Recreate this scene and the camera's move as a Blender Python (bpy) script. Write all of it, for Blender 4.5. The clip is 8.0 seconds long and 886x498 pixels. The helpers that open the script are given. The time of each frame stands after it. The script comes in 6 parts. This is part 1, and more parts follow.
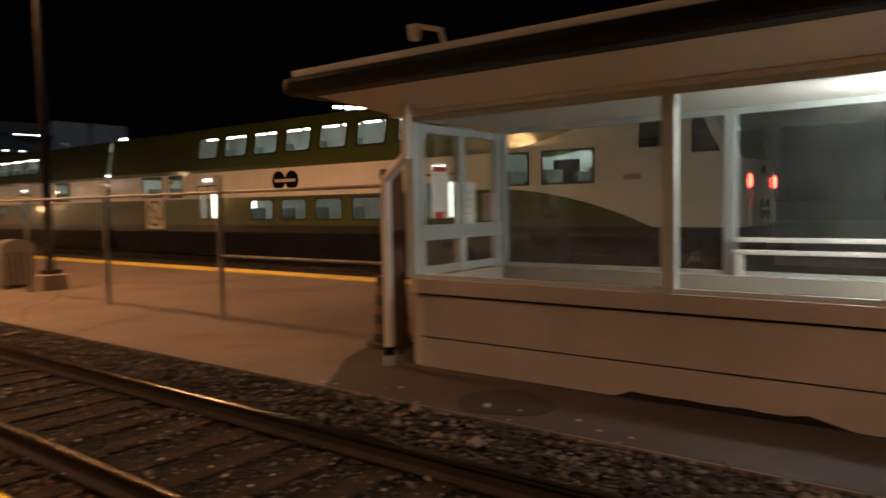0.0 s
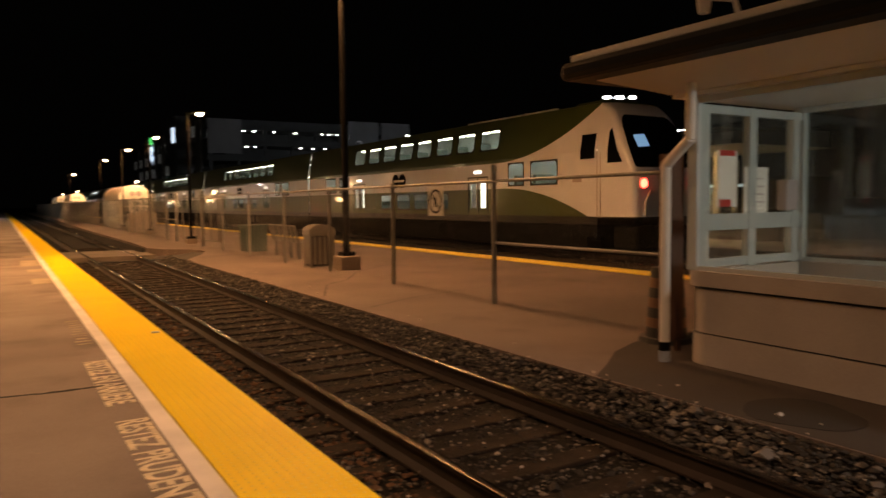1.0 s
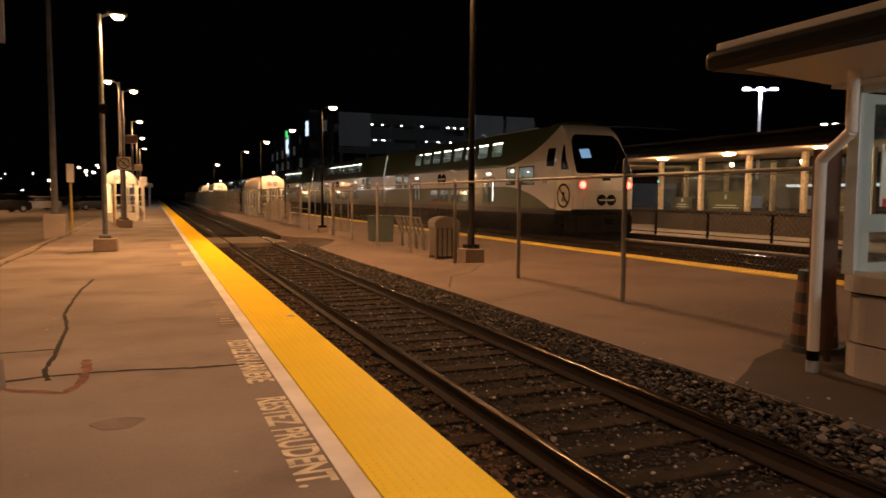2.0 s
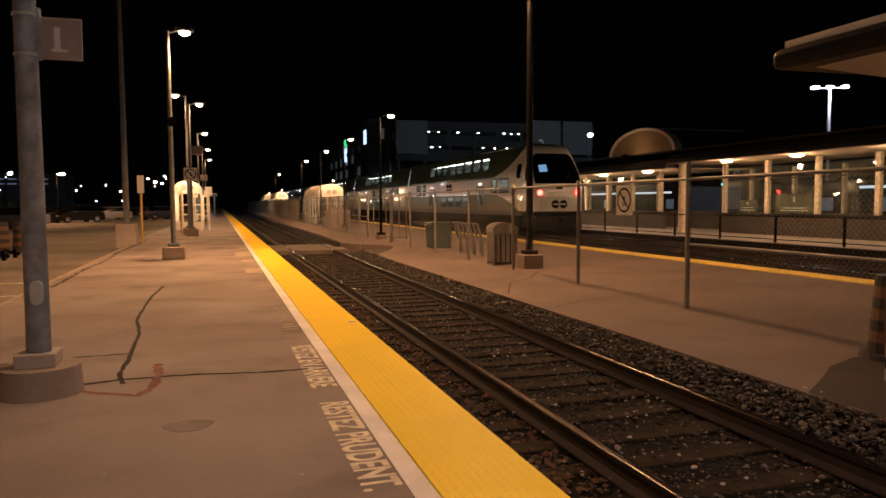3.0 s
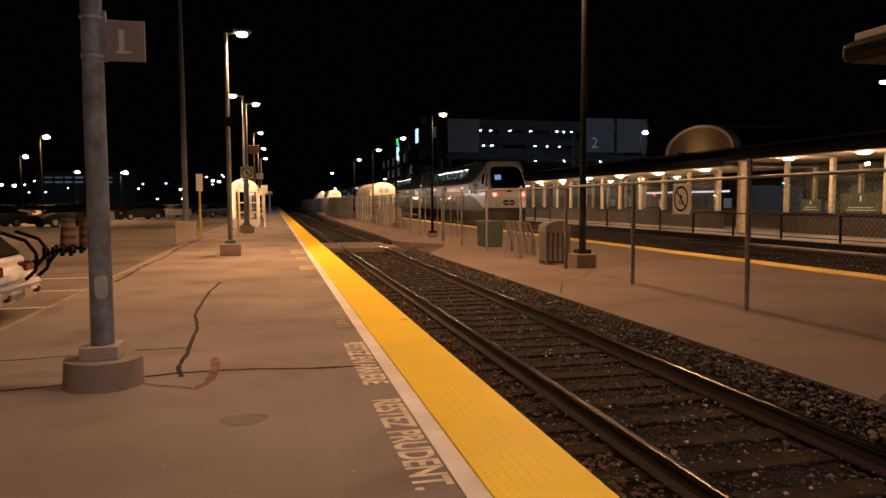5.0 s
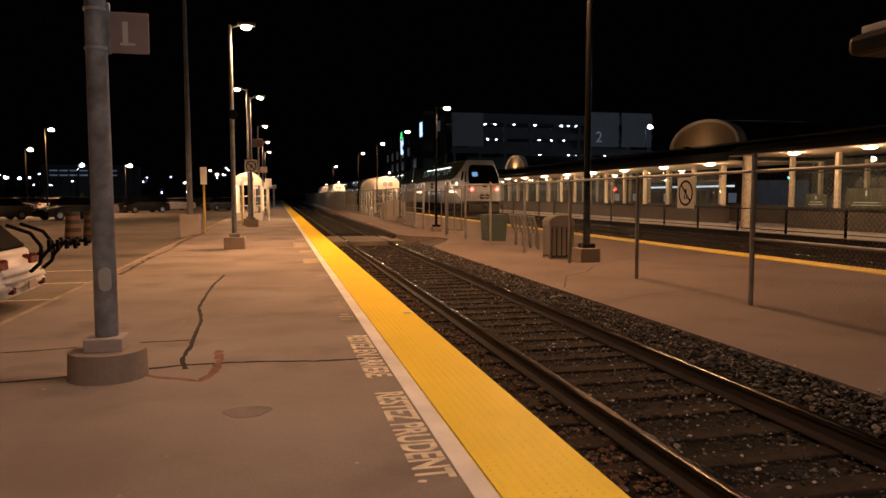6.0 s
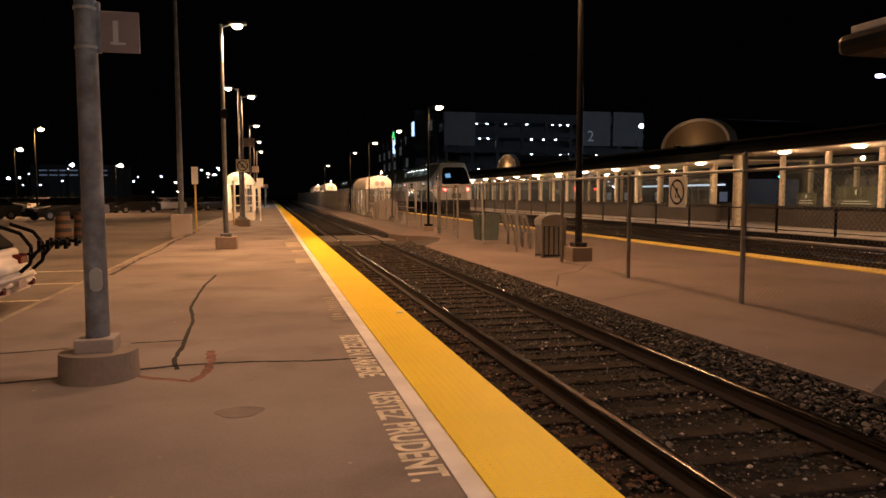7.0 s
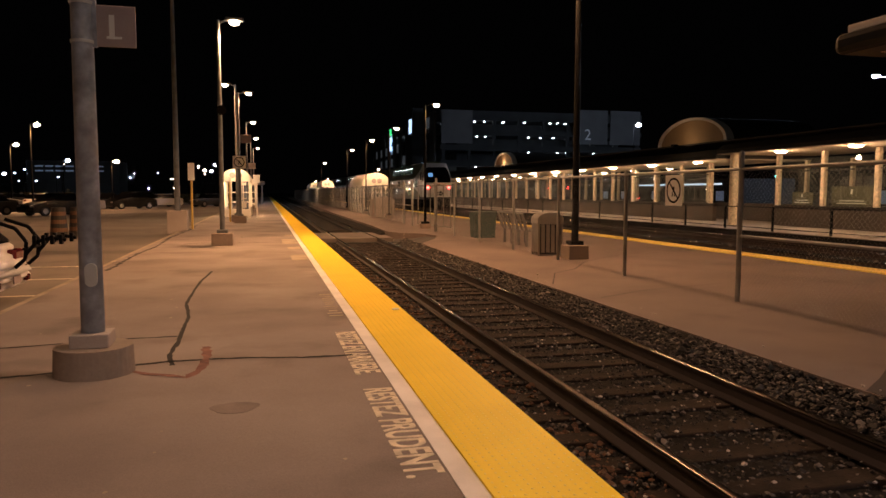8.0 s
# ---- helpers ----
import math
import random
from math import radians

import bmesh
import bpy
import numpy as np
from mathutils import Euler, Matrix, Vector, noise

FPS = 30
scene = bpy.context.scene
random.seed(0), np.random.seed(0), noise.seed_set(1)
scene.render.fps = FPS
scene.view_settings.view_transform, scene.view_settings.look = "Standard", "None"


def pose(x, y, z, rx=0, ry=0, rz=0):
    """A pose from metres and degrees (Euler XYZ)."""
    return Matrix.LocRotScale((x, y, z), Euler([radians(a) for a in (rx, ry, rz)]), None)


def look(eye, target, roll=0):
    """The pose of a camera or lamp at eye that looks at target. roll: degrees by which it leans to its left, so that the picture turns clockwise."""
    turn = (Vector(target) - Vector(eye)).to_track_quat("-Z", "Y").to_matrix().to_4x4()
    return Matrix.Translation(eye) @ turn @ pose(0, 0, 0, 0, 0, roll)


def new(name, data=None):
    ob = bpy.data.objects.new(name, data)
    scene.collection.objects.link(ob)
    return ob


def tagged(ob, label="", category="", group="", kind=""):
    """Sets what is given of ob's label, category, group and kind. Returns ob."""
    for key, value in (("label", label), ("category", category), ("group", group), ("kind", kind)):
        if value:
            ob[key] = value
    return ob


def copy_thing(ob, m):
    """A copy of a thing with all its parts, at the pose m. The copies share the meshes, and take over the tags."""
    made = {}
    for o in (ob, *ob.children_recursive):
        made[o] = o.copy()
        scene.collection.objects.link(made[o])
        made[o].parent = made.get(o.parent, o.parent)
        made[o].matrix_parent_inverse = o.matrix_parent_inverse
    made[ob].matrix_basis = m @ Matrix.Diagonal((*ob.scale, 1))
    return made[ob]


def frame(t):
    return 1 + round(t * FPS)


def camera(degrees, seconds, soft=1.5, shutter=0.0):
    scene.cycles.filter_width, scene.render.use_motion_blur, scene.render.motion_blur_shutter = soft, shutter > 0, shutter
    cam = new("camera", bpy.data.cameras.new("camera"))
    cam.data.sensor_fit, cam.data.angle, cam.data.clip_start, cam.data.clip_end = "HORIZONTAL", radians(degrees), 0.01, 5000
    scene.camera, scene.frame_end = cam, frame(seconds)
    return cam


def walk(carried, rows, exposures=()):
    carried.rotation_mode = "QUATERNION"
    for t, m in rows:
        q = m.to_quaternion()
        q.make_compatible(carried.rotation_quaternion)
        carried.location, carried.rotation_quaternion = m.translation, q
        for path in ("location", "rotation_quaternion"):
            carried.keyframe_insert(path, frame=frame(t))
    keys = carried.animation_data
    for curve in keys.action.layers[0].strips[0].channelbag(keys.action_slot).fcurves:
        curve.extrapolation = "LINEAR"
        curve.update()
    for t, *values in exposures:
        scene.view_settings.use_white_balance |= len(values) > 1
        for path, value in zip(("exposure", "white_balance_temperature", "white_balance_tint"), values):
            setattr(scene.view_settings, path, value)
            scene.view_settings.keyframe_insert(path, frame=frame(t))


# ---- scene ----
cam = camera(63.6, 8.0, shutter=0.5)
PATH = [
    (0, (-2.466, -0.142, 1.65), (-0.877, 1.067, 1.528), -1.0),
    (0.5, (-2.431, -0.084, 1.646), (-1.151, 1.446, 1.516), -1.1),
    (1, (-2.462, -0.007, 1.594), (-1.413, 1.69, 1.462), -0.7),
    (1.5, (-2.497, 0.041, 1.594), (-1.627, 1.837, 1.453), 0.0),
    (2, (-2.512, 0.066, 1.585), (-1.764, 1.915, 1.437), 0.3),
    (2.2, (-2.512, 0.064, 1.583), (-1.802, 1.929, 1.445), 0.1),
    (3.5, (-2.557, 0.073, 1.582), (-2.006, 1.991, 1.449), -0.4),
    (4, (-2.562, 0.072, 1.584), (-2.05, 2.001, 1.452), -0.3),
    (4.5, (-2.549, 0.093, 1.583), (-2.069, 2.031, 1.452), -0.3),
    (6, (-2.539, 0.109, 1.571), (-2.089, 2.052, 1.421), -0.1),
    (6.5, (-2.535, 0.109, 1.575), (-2.078, 2.049, 1.414), -0.2),
    (7, (-2.541, 0.108, 1.572), (-2.07, 2.046, 1.42), -0.2),
    (7.5, (-2.537, 0.101, 1.571), (-2.063, 2.039, 1.426), -0.2),
    (8, (-2.538, 0.111, 1.562), (-2.058, 2.046, 1.404), 0.1),
]
walk(cam, [(t, look(eye, target, roll)) for t, eye, target, roll in PATH], exposures=[(0, 0.32, 7000, 14), (1.0, 0.28, 7700, 14), (2.0, 0.25, 7100, 15), (3.5, 0.25, 6250, 14), (8, 0.28, 6150, 15)])


# ---- light ----
world = bpy.data.worlds.new("night")
scene.world = world
world.use_nodes = True
world.node_tree.nodes["Background"].inputs[0].default_value = (0.55, 0.5, 0.5, 1)
world.node_tree.nodes["Background"].inputs[1].default_value = 0.0008
scene.view_settings.exposure = 0.0

SODIUM = (1.0, 0.5, 0.21)
WARM = (1.0, 0.62, 0.3)
COOL = (0.72, 0.83, 1.0)


def lamp(name, kind, x, y, z, watts, colour, size=0.25, target=None, spot=150):
    data = bpy.data.lights.new(name, kind)
    data.energy, data.color = watts, colour
    if kind in ("POINT", "SPOT"):
        data.shadow_soft_size = size
    if kind == "SPOT":
        data.spot_size, data.spot_blend = radians(spot), 0.6
    if kind == "AREA":
        data.shape, data.size, data.size_y = "RECTANGLE", size[0], size[1]
    ob = new(name, data)
    ob.matrix_world = look((x, y, z), target or (x, y + 0.001, 0))
    return ob


# ---- materials ----
def material(name, colour, rough=0.7, metal=0.0, vary=0.25, scale=6.0, bump=0.15, fine=60.0, second=None, stains=0.0, spec=0.5):
    """Base colour broken up by a coarse and a fine noise, with relief."""
    m = bpy.data.materials.new(name)
    m.use_nodes = True
    n, l = m.node_tree.nodes, m.node_tree.links
    b = n["Principled BSDF"]
    b.inputs["Roughness"].default_value, b.inputs["Metallic"].default_value = rough, metal
    b.inputs["Specular IOR Level"].default_value = spec
    co = n.new("ShaderNodeTexCoord")
    big, small = n.new("ShaderNodeTexNoise"), n.new("ShaderNodeTexNoise")
    big.inputs["Scale"].default_value, small.inputs["Scale"].default_value = scale * 0.12, fine
    big.inputs["Detail"].default_value, small.inputs["Detail"].default_value = 6, 3
    for t in (big, small):
        l.new(co.outputs["Object"], t.inputs["Vector"])
    ramp = n.new("ShaderNodeValToRGB")
    dark = [c * (1 - vary) for c in colour]
    light = list(second) if second else [min(1, c * (1 + vary)) for c in colour]
    ramp.color_ramp.elements[0].position, ramp.color_ramp.elements[1].position = 0.32, 0.68
    ramp.color_ramp.elements[0].color, ramp.color_ramp.elements[1].color = (*dark, 1), (*light, 1)
    l.new(big.outputs["Fac"], ramp.inputs["Fac"])
    mix = n.new("ShaderNodeMix")
    mix.data_type, mix.blend_type = "RGBA", "OVERLAY"
    mix.inputs["Factor"].default_value = min(0.6, vary * 1.2)
    l.new(ramp.outputs["Color"], mix.inputs["A"])
    l.new(small.outputs["Color"], mix.inputs["B"])
    bw = n.new("ShaderNodeRGBToBW")
    l.new(small.outputs["Color"], bw.inputs["Color"])
    l.new(bw.outputs["Val"], mix.inputs["B"])
    last = mix.outputs["Result"]
    if stains:
        st, sr, sm = n.new("ShaderNodeTexNoise"), n.new("ShaderNodeValToRGB"), n.new("ShaderNodeMix")
        st.inputs["Scale"].default_value, st.inputs["Detail"].default_value = 0.9, 8
        l.new(co.outputs["Object"], st.inputs["Vector"])
        sr.color_ramp.elements[0].position, sr.color_ramp.elements[1].position = 0.55, 0.72
        l.new(st.outputs["Fac"], sr.inputs["Fac"])
        sm.data_type, sm.blend_type = "RGBA", "MULTIPLY"
        mf = n.new("ShaderNodeMath")
        mf.operation = "MULTIPLY"
        mf.inputs[1].default_value = stains
        l.new(sr.outputs["Color"], mf.inputs[0])
        l.new(mf.outputs[0], sm.inputs["Factor"])
        l.new(last, sm.inputs["A"])
        sm.inputs["B"].default_value = (0.35, 0.32, 0.3, 1)
        last = sm.outputs["Result"]
    l.new(last, b.inputs["Base Color"])
    if bump:
        bp = n.new("ShaderNodeBump")
        bp.inputs["Strength"].default_value, bp.inputs["Distance"].default_value = bump, 0.01
        l.new(small.outputs["Fac"], bp.inputs["Height"])
        l.new(bp.outputs["Normal"], b.inputs["Normal"])
    return m


def glow(name, colour, strength):
    m = bpy.data.materials.new(name)
    m.use_nodes = True
    b = m.node_tree.nodes["Principled BSDF"]
    b.inputs["Base Color"].default_value = (*colour, 1)
    b.inputs["Emission Color"].default_value = (*colour, 1)
    b.inputs["Emission Strength"].default_value = strength
    return m


def thin_glass(name, tint=(0.92, 0.96, 0.95), base=0.06, haze=0.0):
    """Clear sheet whose gloss grows towards grazing views, alike from both sides."""
    m = bpy.data.materials.new(name)
    m.use_nodes = True
    n, l = m.node_tree.nodes, m.node_tree.links
    n.remove(n["Principled BSDF"])
    tr, gl, lw, mx = (n.new("ShaderNodeBsdfTransparent"), n.new("ShaderNodeBsdfGlossy"), n.new("ShaderNodeLayerWeight"), n.new("ShaderNodeMixShader"))
    pw, ma = n.new("ShaderNodeMath"), n.new("ShaderNodeMath")
    tr.inputs["Color"].default_value = (*tint, 1)
    gl.inputs["Roughness"].default_value = 0.02
    lw.inputs["Blend"].default_value = 0.5
    pw.operation, ma.operation = "POWER", "MULTIPLY_ADD"
    pw.inputs[1].default_value = 5
    ma.inputs[1].default_value, ma.inputs[2].default_value = 0.9, base
    l.new(lw.outputs["Facing"], pw.inputs[0])
    l.new(pw.outputs[0], ma.inputs[0])
    l.new(ma.outputs[0], mx.inputs[0])
    l.new(tr.outputs[0], mx.inputs[1])
    l.new(gl.outputs[0], mx.inputs[2])
    last = mx.outputs[0]
    # uneven pale film imitates a grey haze of reflections
    if haze:
        df, dm = n.new("ShaderNodeBsdfDiffuse"), n.new("ShaderNodeMixShader")
        dn, co, mr = n.new("ShaderNodeTexNoise"), n.new("ShaderNodeTexCoord"), n.new("ShaderNodeMapRange")
        dn.inputs["Scale"].default_value, dn.inputs["Detail"].default_value = 2.2, 8
        l.new(co.outputs["Object"], dn.inputs["Vector"])
        mr.inputs["From Min"].default_value, mr.inputs["From Max"].default_value = 0.3, 0.75
        mr.inputs["To Min"].default_value, mr.inputs["To Max"].default_value = haze * 0.5, haze * 1.6
        l.new(dn.outputs["Fac"], mr.inputs["Value"])
        df.inputs["Color"].default_value = (0.7, 0.72, 0.7, 1)
        l.new(mr.outputs["Result"], dm.inputs[0])
        l.new(last, dm.inputs[1])
        l.new(df.outputs[0], dm.inputs[2])
        last = dm.outputs[0]
    l.new(last, n["Material Output"].inputs["Surface"])
    return m


ASPHALT_PLAT = material("platform_concrete", (0.235, 0.187, 0.17), 0.85, vary=0.25, scale=4, fine=90, bump=0.25, second=(0.295, 0.245, 0.22), stains=0.5)
ISLAND = material("island_asphalt", (0.14, 0.107, 0.094), 0.88, vary=0.2, scale=4, fine=110, bump=0.25, stains=0.3)
LOT = material("lot_asphalt", (0.165, 0.14, 0.118), 0.9, vary=0.25, scale=2, fine=60, bump=0.2, stains=0.4)
LOT_DARKER = material("darker_lot_asphalt", (0.12, 0.1, 0.085), 0.9, vary=0.2, scale=8, fine=60, bump=0.2)
HEDGE = material("dry_hedge_leaves", (0.11, 0.085, 0.035), 0.7, vary=0.4, scale=20, fine=30, bump=0.0)
EARTH = material("dark_ground", (0.05, 0.045, 0.04), 0.95, vary=0.3, scale=3, fine=20, bump=0.3)
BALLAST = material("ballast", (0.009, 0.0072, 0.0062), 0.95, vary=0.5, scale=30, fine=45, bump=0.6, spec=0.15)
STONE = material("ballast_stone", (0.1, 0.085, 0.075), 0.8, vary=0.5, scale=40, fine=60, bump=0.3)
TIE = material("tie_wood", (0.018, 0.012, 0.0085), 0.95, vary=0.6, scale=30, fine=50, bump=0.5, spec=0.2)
RAIL = material("rail_steel", (0.024, 0.0145, 0.01), 0.75, 0.1, vary=0.3, scale=20, fine=80, bump=0.1)
RAILHEAD = material("rail_head_steel", (0.085, 0.072, 0.065), 0.22, 1.0, vary=0.4, scale=20, fine=80, bump=0.03)
# less saturated yellow for the far strip
FAR_YELLOW = material("pale_far_yellow", (0.72, 0.54, 0.09), 0.75, vary=0.2, scale=12, fine=60, bump=0.05)
YELLOW = material("tactile_yellow", (0.92, 0.64, 0.003), 0.55, vary=0.05, scale=8, fine=80, bump=0.03, spec=0.15)
# domes take a paler yellow than their strip
DOME_PALE = material("pale_dome_yellow", (0.95, 0.72, 0.1), 0.5, vary=0.08, scale=20, fine=80, bump=0.0, spec=0.3)
WHITE_LINE = material("white_line_paint", (0.8, 0.76, 0.73), 0.7, vary=0.12, scale=20, fine=70, bump=0.1)
WORN_WHITE = material("worn_letter_paint", (0.7, 0.61, 0.46), 0.8, vary=0.25, scale=60, fine=40, bump=0.1)
CONCRETE = material("cast_concrete", (0.4, 0.35, 0.32), 0.85, vary=0.15, scale=8, fine=70, bump=0.2, stains=0.25)
CONCRETE_DARK = material("lamp_base_concrete", (0.28, 0.225, 0.185), 0.9, vary=0.2, scale=12, fine=22, bump=0.2, stains=0.35)
GALV = material("galvanised_steel", (0.29, 0.335, 0.41), 0.55, 0.12, vary=0.35, scale=45, fine=18, bump=0.05)
POLE_DARK = material("weathered_pole_steel", (0.13, 0.14, 0.155), 0.6, 0.1, vary=0.25, scale=40, fine=20, bump=0.05)
GALV_DULL = material("fence_steel", (0.27, 0.265, 0.26), 0.6, 0.4, vary=0.2, scale=30, fine=30, bump=0.05)
BLACK_METAL = material("black_painted_metal", (0.004, 0.004, 0.0043), 0.6, 0.0, vary=0.2, scale=30, fine=60, bump=0.05, spec=0.08)
ALU = material("pale_aluminium", (0.5, 0.535, 0.54), 0.45, 0.3, vary=0.08, scale=15, fine=60, bump=0.03)
WHITE_PAINT = material("white_painted_metal", (0.72, 0.69, 0.66), 0.5, vary=0.08, scale=12, fine=40, bump=0.03)
SOFFIT = material("soffit_panel", (0.72, 0.67, 0.63), 0.7, vary=0.08, scale=6, fine=50, bump=0.05)
GUTTER = material("dark_gutter", (0.004, 0.004, 0.004), 0.45, vary=0.2, scale=10, fine=40, bump=0.05, spec=0.2)
DARK = material("dark_interior", (0.02, 0.02, 0.02), 0.8, vary=0.2)
SIGN_WHITE = material("sign_white", (0.84, 0.84, 0.83), 0.5, vary=0.06, scale=20, fine=60, bump=0.0)
SIGN_GREY = material("sign_grey", (0.4, 0.33, 0.33), 0.5, vary=0.1, scale=20, fine=60, bump=0.0)
SIGN_RED = material("sign_red", (0.45, 0.03, 0.025), 0.5, vary=0.1)
GLASS = thin_glass("clear_glass", haze=0.02)
# plain near-black, also used where shade is coloured in
NEAR_BLACK = material("near_black", (0.006, 0.005, 0.004), 0.95, vary=0.3)
STAIN = material("platform_stain", (0.205, 0.163, 0.145), 0.85, vary=0.2, scale=30, fine=60)
RUST = material("rusty_grit", (0.1, 0.05, 0.026), 0.9, vary=0.4, scale=40, fine=40)
TAIL_DARK = material("dark_red_lens", (0.1, 0.008, 0.008), 0.2, vary=0.1)
CRACK = material("crack_shadow_dirt", (0.02, 0.016, 0.013), 0.95, vary=0.3)
RED_MARK = material("faded_red_marking", (0.19, 0.085, 0.065), 0.9, vary=0.4, scale=60, fine=30)
PATCH = material("concrete_patch", (0.33, 0.27, 0.2), 0.9, vary=0.25, scale=20, fine=50, bump=0.2)
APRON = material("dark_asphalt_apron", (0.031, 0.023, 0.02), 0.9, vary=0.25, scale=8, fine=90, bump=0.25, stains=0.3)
DAMP = material("damp_asphalt", (0.008, 0.006, 0.005), 0.95, vary=0.25, scale=20, fine=60, bump=0.2)
DRUM_BLACK = material("drum_black", (0.03, 0.028, 0.027), 0.6, vary=0.2)
DRUM_ORANGE = material("drum_orange_band", (0.15, 0.08, 0.045), 0.6, vary=0.15)
BROWN = material("brown_board", (0.09, 0.045, 0.03), 0.6, vary=0.2, scale=10, fine=40)
GREEN_BOX = material("dark_green_plastic", (0.018, 0.045, 0.045), 0.6, vary=0.2, scale=10)
BENCH_STEEL = material("weathered_bench_steel", (0.17, 0.17, 0.18), 0.5, 0.3, vary=0.2, scale=30, fine=30, bump=0.05)
STEEL = material("brushed_steel", (0.33, 0.31, 0.29), 0.38, 0.8, vary=0.15, scale=20, fine=60, bump=0.04)
PAPER = material("notice_paper", (0.75, 0.72, 0.68), 0.7, vary=0.06, scale=20)
SKIRT = material("black_underframe", (0.004, 0.0038, 0.0036), 0.8, vary=0.3, scale=20, fine=30, spec=0.1)
TRAIN_GREY = material("train_pale_grey", (0.55, 0.56, 0.55), 0.35, vary=0.06, scale=10)
SEAT = material("seat_fabric", (0.16, 0.19, 0.18), 0.9, vary=0.2, scale=30)
INNER = material("car_lining", (0.36, 0.38, 0.37), 0.6, vary=0.15, scale=12)
RUBBER = material("black_rubber", (0.012, 0.012, 0.012), 0.5, vary=0.1)
TINTED = thin_glass("tinted_car_glass", (0.7, 0.76, 0.73), 0.05)
CEIL_LIGHT = glow("car_ceiling_light", (0.93, 1.0, 0.95), 10)
DOOR_LIGHT = glow("vestibule_glow", (1.0, 1.0, 0.95), 2.2)
TAIL_RED = glow("red_tail_lamp", (1.0, 0.03, 0.02), 28)
SCREEN_BLUE = glow("blue_cab_screen", (0.25, 0.55, 1.0), 0.42)
CANOPY = material("canopy_soffit", (0.55, 0.46, 0.36), 0.75, vary=0.1, scale=6)
CANOPY_DARK = material("canopy_roof", (0.02, 0.018, 0.016), 0.8, vary=0.2)
COLUMN = material("pale_column", (0.62, 0.5, 0.36), 0.6, vary=0.25, scale=60, fine=12, bump=0.2)
OLIVE = material("olive_board", (0.07, 0.06, 0.025), 0.6, vary=0.15, scale=10)
GABLE = material("brown_gable", (0.3, 0.21, 0.12), 0.8, vary=0.12, scale=6)
LOW_WALL = material("brown_low_wall", (0.05, 0.036, 0.029), 0.85, vary=0.2, scale=10)
GARAGE = material("garage_concrete", (0.04, 0.043, 0.043), 0.85, vary=0.15, scale=3, fine=8)
GARAGE_PANEL = material("garage_panel", (0.11, 0.11, 0.11), 0.6, vary=0.08, scale=3, fine=8)
GARAGE_GLOW = glow("garage_lamp", (0.85, 0.95, 1.0), 14)
BLUE_SIGN = glow("lit_blue_sign", (0.55, 0.75, 1.0), 1.2)
FAINT_WINDOW = glow("faint_garage_window", (0.75, 0.82, 0.85), 0.025)
DIM_WINDOW = glow("dim_office_window", (0.6, 0.75, 1.0), 0.045)
TEAL = glow("teal_signal", (0.1, 0.9, 1.0), 4)
GREEN_SIGN = glow("lit_green_sign", (0.05, 1.0, 0.25), 0.9)
CAR_BLACK = material("car_black", (0.007, 0.007, 0.0075), 0.15, vary=0.1, bump=0.0)
CAR_WHITE = material("car_white", (0.72, 0.68, 0.65), 0.3, vary=0.05, bump=0.0)
CAR_GREY = material("car_grey", (0.035, 0.035, 0.037), 0.3, vary=0.1, bump=0.0)
CAR_GLASS = material("car_window", (0.004, 0.0042, 0.005), 0.12, vary=0.1, bump=0.0)
TYRE = material("tyre", (0.018, 0.018, 0.018), 0.85, vary=0.2)
YELLOW_POST = material("yellow_post_paint", (0.6, 0.42, 0.1), 0.5, vary=0.15)
SHEL_LIT = material("shelter_white_panel", (0.8, 0.76, 0.68), 0.5, vary=0.05)
SHELTER_GLOW = glow("shelter_lamp", (1.0, 0.8, 0.52), 5)
FLUO = glow("shelter_tube", (0.95, 1.0, 0.98), 14)


